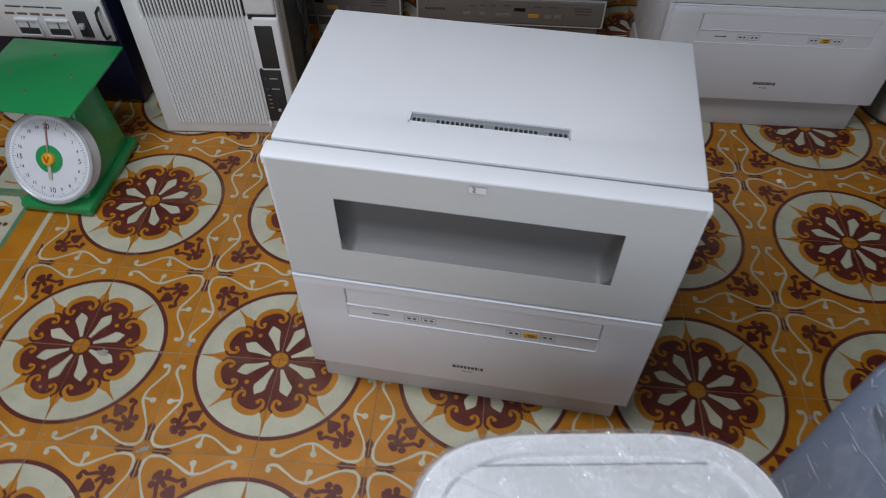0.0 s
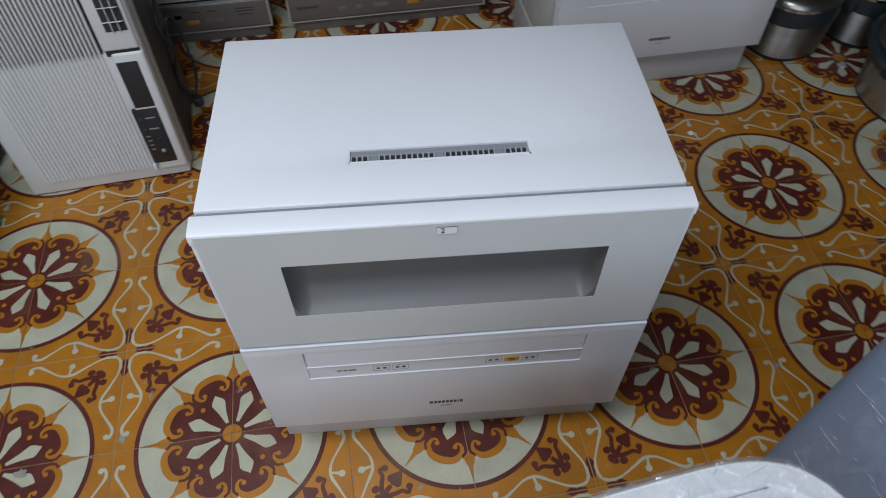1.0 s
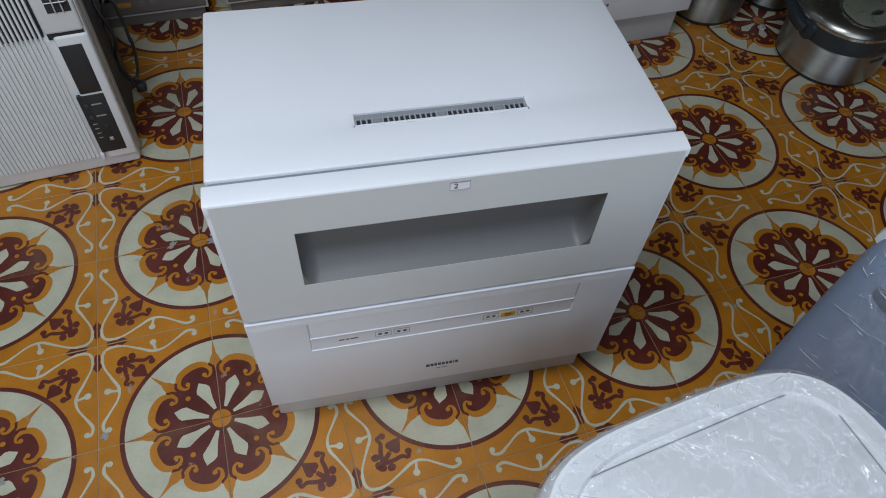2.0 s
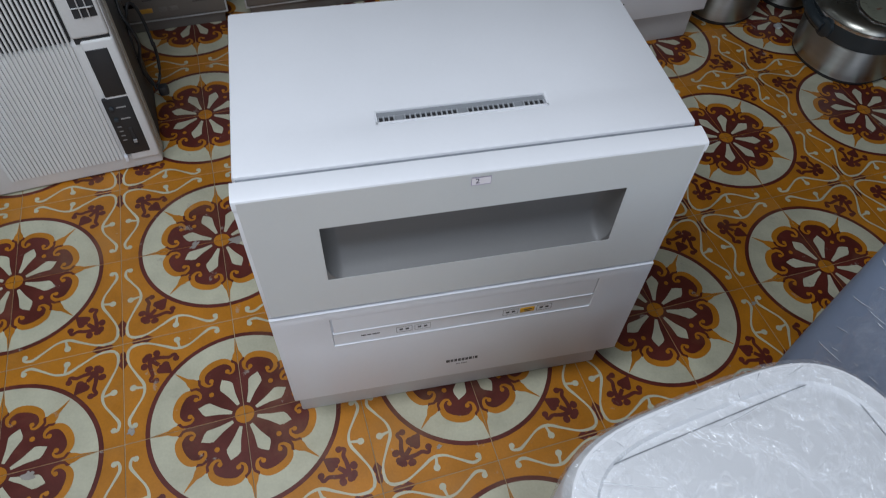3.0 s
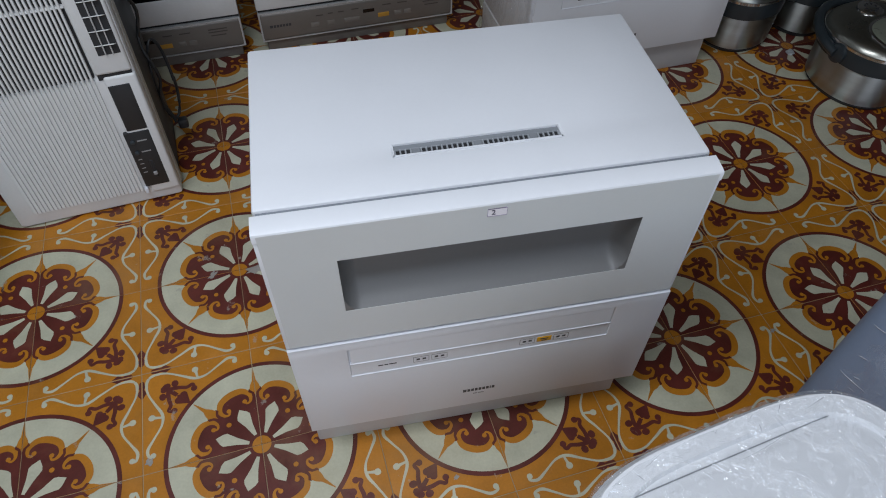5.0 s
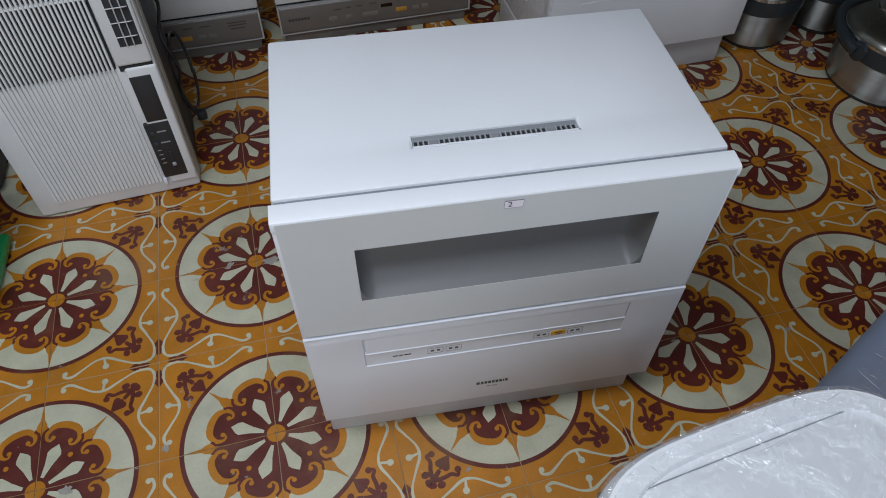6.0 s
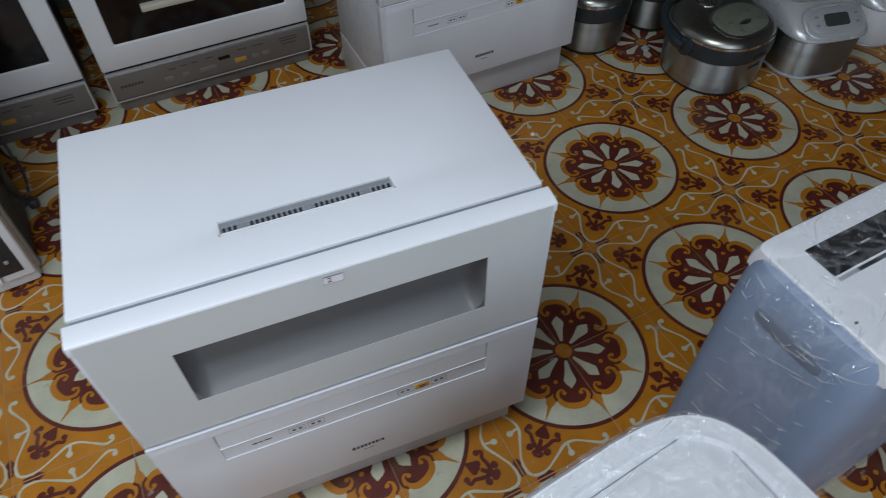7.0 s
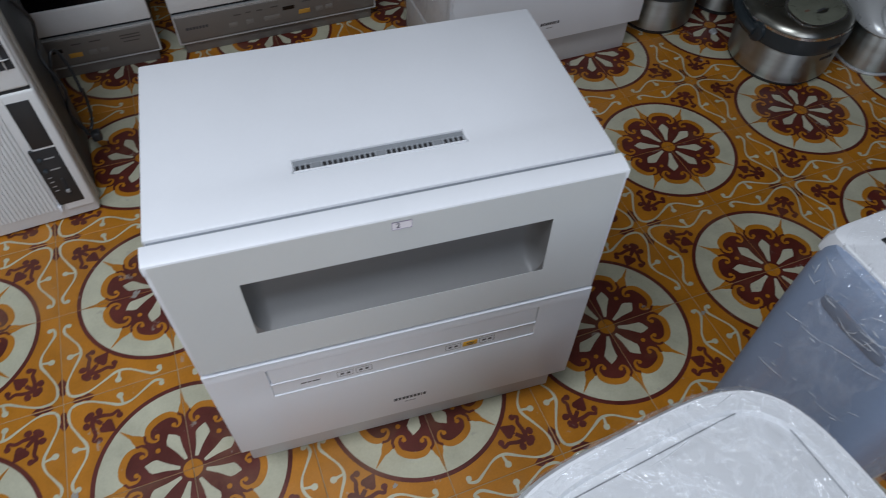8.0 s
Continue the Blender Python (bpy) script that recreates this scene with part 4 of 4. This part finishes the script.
def stroke(bm, pts, widths, z, slot):
    """A painted line with changing width through the points."""
    left, right = [], []
    for i, (x, y) in enumerate(pts):
        ax, ay = pts[max(i - 1, 0)]
        bx, by = pts[min(i + 1, len(pts) - 1)]
        n = math.hypot(bx - ax, by - ay) or 1
        ox, oy = -(by - ay) / n * widths[i] / 2, (bx - ax) / n * widths[i] / 2
        left.append(bm.verts.new((x + ox, y + oy, z)))
        right.append(bm.verts.new((x - ox, y - oy, z)))
    for i in range(len(pts) - 1):
        bm.faces.new((left[i], right[i], right[i + 1], left[i + 1])).material_index = slot


def dot(bm, x, y, r, z, slot, n=9, sx=1.0, turn=0.0):
    paint(bm, [(x + r * sx * math.cos(a) * math.cos(turn) - r * math.sin(a) * math.sin(turn), y + r * sx * math.cos(a) * math.sin(turn) + r * math.sin(a) * math.cos(turn)) for a in [2 * math.pi * k / n for k in range(n)]], z, slot)


def smooth_line(pts, per=5):
    """A rounded line through the points."""
    out = []
    for i in range(len(pts) - 1):
        p0, p1, p2, p3 = pts[max(i - 1, 0)], pts[i], pts[i + 1], pts[min(i + 2, len(pts) - 1)]
        for k in range(per):
            t = k / per
            out.append(tuple(0.5 * (2 * b + (c - a) * t + (2 * a - 5 * b + 4 * c - d) * t * t + (3 * b - a - 3 * c + d) * t ** 3) for a, b, c, d in zip(p0, p1, p2, p3)))
    return out + [pts[-1]]


TILE, LOW, HIGH = 0.2, 0.0007, 0.1993
STEP = 0.00012


def tile_mesh():
    """A tile with a quarter of the rosette at its origin corner and a quarter of the leaf cross at the far one."""
    bm = bmesh.new()
    box(LOW, HIGH, LOW, HIGH, -0.0035, 0, 0.0006, 1, bm=bm)
    ocher, maroon, cream = 0, 1, 2

    def sector(r0, r1, z, slot, n=20):
        ring = []
        for k in range(n + 1):
            a = math.pi / 2 * k / n
            ring.append([bm.verts.new((max(r * math.cos(a), LOW), max(r * math.sin(a), LOW), z)) for r in (r0, r1)])
        for a, b in zip(ring, ring[1:]):
            bm.faces.new((a[0], a[1], b[1], b[0])).material_index = slot

    sector(0.002, 0.1665, STEP, maroon, 24)
    sector(0.002, 0.1585, 2 * STEP, cream, 24)
    # the scalloped maroon field
    edge = []
    for k in range(41):
        a = math.pi / 2 * k / 40
        r = 0.099 + 0.0225 * abs(math.sin(4 * a)) ** 0.55
        edge.append((max(r * math.cos(a), LOW), max(r * math.sin(a), LOW)))
    paint(bm, [(LOW, LOW)] + edge, 3 * STEP, maroon)
    for mid in (22.5, 67.5):
        c = math.radians(mid)

        def polar(r, a):
            return (max(r * math.cos(a), LOW), max(r * math.sin(a), LOW))

        # crescent with curled ends
        line = [polar(0.0915, c - math.radians(9.5)), polar(0.0875, c - math.radians(12.5)), polar(0.0925, c - math.radians(16.5)), polar(0.105, c - math.radians(16.2)), polar(0.1165, c - math.radians(10)), polar(0.1195, c)]
        back = [polar(math.hypot(*p), 2 * c - math.atan2(p[1], p[0])) for p in line[-2::-1]]
        curve = smooth_line(line + back, 4)
        n = len(curve) - 1
        stroke(bm, curve, [0.0036 + 0.0092 * math.sin(math.pi * i / n) ** 3 for i in range(n + 1)], 4 * STEP, ocher)
        for s in (-1, 1):
            dot(bm, *polar(0.0935, c + s * math.radians(9.8)), 0.0043, 5 * STEP, ocher)
        # petal
        half = math.radians(10.5)
        petal = [polar(0.0225, c - 0.12), polar(0.045, c - 0.14), polar(0.067, c - half), polar(0.073, c - half * 0.7), polar(0.083, c), polar(0.073, c + half * 0.7), polar(0.067, c + half), polar(0.045, c + 0.14), polar(0.0225, c + 0.12)]
        paint(bm, petal, 5 * STEP, cream)
    # spears towards the ring
    for a in (0.0, math.pi / 4, math.pi / 2):
        for spear, z, slot in (([(0.092, 0.0), (0.103, 0.0055), (0.1085, 0.0125), (0.1135, 0.0112), (0.117, 0.004), (0.118, 0.0012)], 5.5, maroon), ([(0.099, 0.0), (0.106, 0.0025), (0.1125, 0.0098), (0.121, 0.0080), (0.130, 0.0036), (0.156, 0.0006)], 6, ocher)):
            whole = spear + [(x, -y) for x, y in spear[:0:-1]]
            if a == 0.0:
                whole = [(x, max(y, LOW)) for x, y in spear] + [(spear[-1][0], LOW)]
            elif a > 1:
                whole = [(x, min(y, -LOW)) for x, y in [(x, -y) for x, y in spear]] + [(spear[-1][0], -LOW)]
            paint(bm, [(x * math.cos(a) - y * math.sin(a), x * math.sin(a) + y * math.cos(a)) for x, y in whole], z * STEP, slot)
    dot(bm, 0.0735 * math.cos(math.pi / 4), 0.0735 * math.sin(math.pi / 4), 0.0046, 6 * STEP, ocher)
    sector(0.002, 0.0165, 6 * STEP, ocher, 10)

    # cream scrolls along both edges, meeting near the cross
    def far(p):
        return (TILE - p[0], TILE - p[1])

    arm = [(0.0130, 0.0130), (0.0085, 0.024), (0.0105, 0.045), (0.0235, 0.072), (0.0350, 0.095), (0.0330, 0.116), (0.0190, 0.139), (0.0085, 0.157), (0.0110, 0.171), (0.0170, 0.172)]
    path = [far(p) for p in smooth_line(arm)]
    other = [(y, x) for x, y in path]
    for line in (path, other):
        stroke(bm, line, [0.0046 + 0.0010 * math.sin(0.4 * i) for i in range(len(line))], STEP, cream)
    for p in ((0.0175, 0.1695), (0.0165, 0.0965)):
        for q in (far(p), far((p[1], p[0]))):
            dot(bm, *q, 0.0052 if p[1] > 0.15 else 0.0062, 2 * STEP, cream)
    for flip in (False, True):
        p, q = (0.0165, 0.0965), (0.0335, 0.1)
        a, b = (far((p[1], p[0])), far((q[1], q[0]))) if flip else (far(p), far(q))
        stroke(bm, [a, ((a[0] + b[0]) / 2, (a[1] + b[1]) / 2), b], [0.0075, 0.005, 0.004], 1.5 * STEP, cream)
    # maroon sprig on the diagonal
    for flip in (False, True):
        def put(p):
            q = far(p)
            return (q[1], q[0]) if flip else q
        curl = [put(p) for p in smooth_line([(0.050, 0.046), (0.066, 0.047), (0.080, 0.050), (0.090, 0.046), (0.0935, 0.0545)])]
        stroke(bm, curl, [0.0080 - 0.0001 * i for i in range(len(curl))], STEP, maroon)
        dot(bm, *put((0.0925, 0.0555)), 0.0060, 2 * STEP, maroon)
        dot(bm, *put((0.059, 0.0365)), 0.0066, STEP, maroon, sx=1.15, turn=0.2)
        dot(bm, *put((0.0455, 0.0385)), 0.0060, 1.2 * STEP, maroon)
        dot(bm, *put((0.0735, 0.0635)), 0.0066, 1.3 * STEP, maroon, 12)
        # leaf lying along the joint by the cross
        paint(bm, [put(p) for p in ((0.0012, 0.016), (0.0045, 0.019), (0.0060, 0.029), (0.0040, 0.034), (0.0085, 0.043), (0.0012, 0.054))], 0.6 * STEP, maroon)
    paint(bm, [far(p) for p in ((0.0622, 0.0622), (0.0795, 0.0605), (0.0825, 0.0740), (0.0845, 0.0845), (0.0740, 0.0825), (0.0605, 0.0795))], 1.5 * STEP, maroon)
    stroke(bm, [far((0.037, 0.037)), far((0.050, 0.050)), far((0.062, 0.062))], [0.012, 0.0090, 0.0075], 0.8 * STEP, maroon)
    return bm


def border_mesh():
    """A border tile: stripe, green band and a cream field with beads."""
    bm = bmesh.new()
    box(LOW, HIGH, LOW, HIGH, -0.0035, 0, 0.0006, 1, bm=bm)
    paint(bm, [(0.172, LOW), (0.184, LOW), (0.184, HIGH), (0.172, HIGH)], STEP, 2)
    paint(bm, [(LOW, LOW), (0.085, LOW), (0.118, 0.035), (0.118, 0.165), (0.085, HIGH), (LOW, HIGH)], STEP, 3)
    paint(bm, [(LOW, 0.012), (0.08, 0.012), (0.107, 0.04), (0.107, 0.16), (0.08, 0.188), (LOW, 0.188)], 2 * STEP, 2)
    for k in range(6):
        dot(bm, 0.02 + 0.014 * k, 0.1, 0.006, 3 * STEP, 1)
    for y in (0.06, 0.14):
        dot(bm, 0.06, y, 0.018, 3 * STEP, 0, sx=1.5)
        dot(bm, 0.06, y, 0.008, 4 * STEP, 1)
    stroke(bm, [(0.02, 0.035), (0.05, 0.03), (0.08, 0.045)], [0.005] * 3, 3 * STEP, 0)
    stroke(bm, [(0.02, 0.165), (0.05, 0.17), (0.08, 0.155)], [0.005] * 3, 3 * STEP, 0)
    return bm


TILE_MESH = mesh_of("tile", tile_mesh(), FLOOR_INK, smooth=False)
BORDER_MESH = mesh_of("border_tile", border_mesh(), FLOOR_INK, smooth=False)
jitter = random.Random(4)


def tile_place(i, j):
    """The rosettes sit at even corners, so every other tile is turned."""
    x, y = i * TILE, j * TILE
    if i == -4:
        return pose(x, y, 0)
    right, up = i % 2 == 0, j % 2 == 0
    angle = {(True, True): 0, (False, True): 90, (False, False): 180, (True, False): 270}[right, up]
    return pose(x if right else x + TILE, y if up else y + TILE, 0, 0, 0, angle)


far_verts, far_faces, far_slots = [], [], []
for i in range(-9, 18):
    for j in range(-14, 9):
        mesh = BORDER_MESH if i == -4 else TILE_MESH
        place = Matrix.Translation((0, 0, jitter.uniform(-0.0003, 0.0002))) @ tile_place(i, j) @ pose(0, 0, 0, jitter.uniform(-0.08, 0.08), jitter.uniform(-0.08, 0.08), 0)
        if -4 <= i < 15 and j >= -5:
            ob = new("tile" if i >= -3 else "border_tile", mesh)
            ob.parent = floor
            ob.matrix_basis = place
        else:
            start = len(far_verts)
            far_verts += [place @ v.co for v in mesh.vertices]
            far_faces += [[start + k for k in p.vertices] for p in mesh.polygons]
            far_slots += [p.material_index for p in mesh.polygons]
far = bpy.data.meshes.new("far_tiles")
far.from_pydata(far_verts, [], far_faces)
for mat in FLOOR_INK:
    far.materials.append(mat)
far.polygons.foreach_set("material_index", far_slots)
far_tiles = tagged(new("far_tiles", far), kind="stuff")
far_tiles.parent = floor


# ---- litter and worn spots ----
def scrap(name, x, y, size, mat, label):
    bm = bmesh.new()
    bmesh.ops.create_icosphere(bm, subdivisions=2, radius=size)
    for v in bm.verts:
        n = noise.noise(v.co * 2.2 / size)
        v.co *= 0.8 + 0.6 * n
        v.co.z = max(v.co.z * 0.6 + size * 0.4, 0.0004)
    return tagged(new(name, mesh_of(name, bm, mat, smooth=False)), label, "litter"), (x, y)


for name, x, y, size, mat, label in (("paper_scrap", 1.087, 0.586, 0.008, PAPER, "tiny white scrap of paper on the tiles"), ("foil_scrap", 1.585, 0.765, 0.014, SILVER, "crumpled silver foil scrap on the tiles")):
    ob, (px, py) = scrap(name, x, y, size, mat, label)
    ob.location = (px, py, 0)


def worn_spot(x, y, r, mat, turn=0.0, squash=0.6):
    """A bared patch of cement with a ragged outline on the floor."""
    bm = bmesh.new()
    pts = []
    for k in range(26):
        a = 2 * math.pi * k / 26
        rr = r * (0.75 + 0.75 * noise.noise(Vector((math.cos(a) * 1.7 + x * 9, math.sin(a) * 1.7 + y * 9, 2.0))))
        px, py = rr * math.cos(a), rr * squash * math.sin(a)
        pts.append((px * math.cos(turn) - py * math.sin(turn), px * math.sin(turn) + py * math.cos(turn)))
    paint(bm, pts, 0.0, 0)
    ob = new("worn_spot", mesh_of("worn_spot", bm, mat, smooth=False))
    ob.parent = floor
    ob.location = (x, y, 0.0011)


BARE = material("bared_cement", (0.30, 0.28, 0.25), 0.7, vary=0.25, scale=40)
for x, y, r, turn, squash in ((0.030, 0.392, 0.026, 0.2, 0.5), (-0.055, 0.402, 0.014, 0.9, 0.6), (-0.35, -0.012, 0.012, 0.3, 0.8), (-0.19, 0.02, 0.009, 1.0, 0.7), (0.31, -0.15, 0.008, 0.5, 0.5), (1.0, -0.04, 0.01, 0.2, 0.4), (1.3, 0.36, 0.009, 1.2, 0.5), (0.62, -0.22, 0.01, 2.0, 0.35), (-0.2, -0.2, 0.016, 0.4, 0.4)):
    worn_spot(x, y, r, BARE, turn, squash)
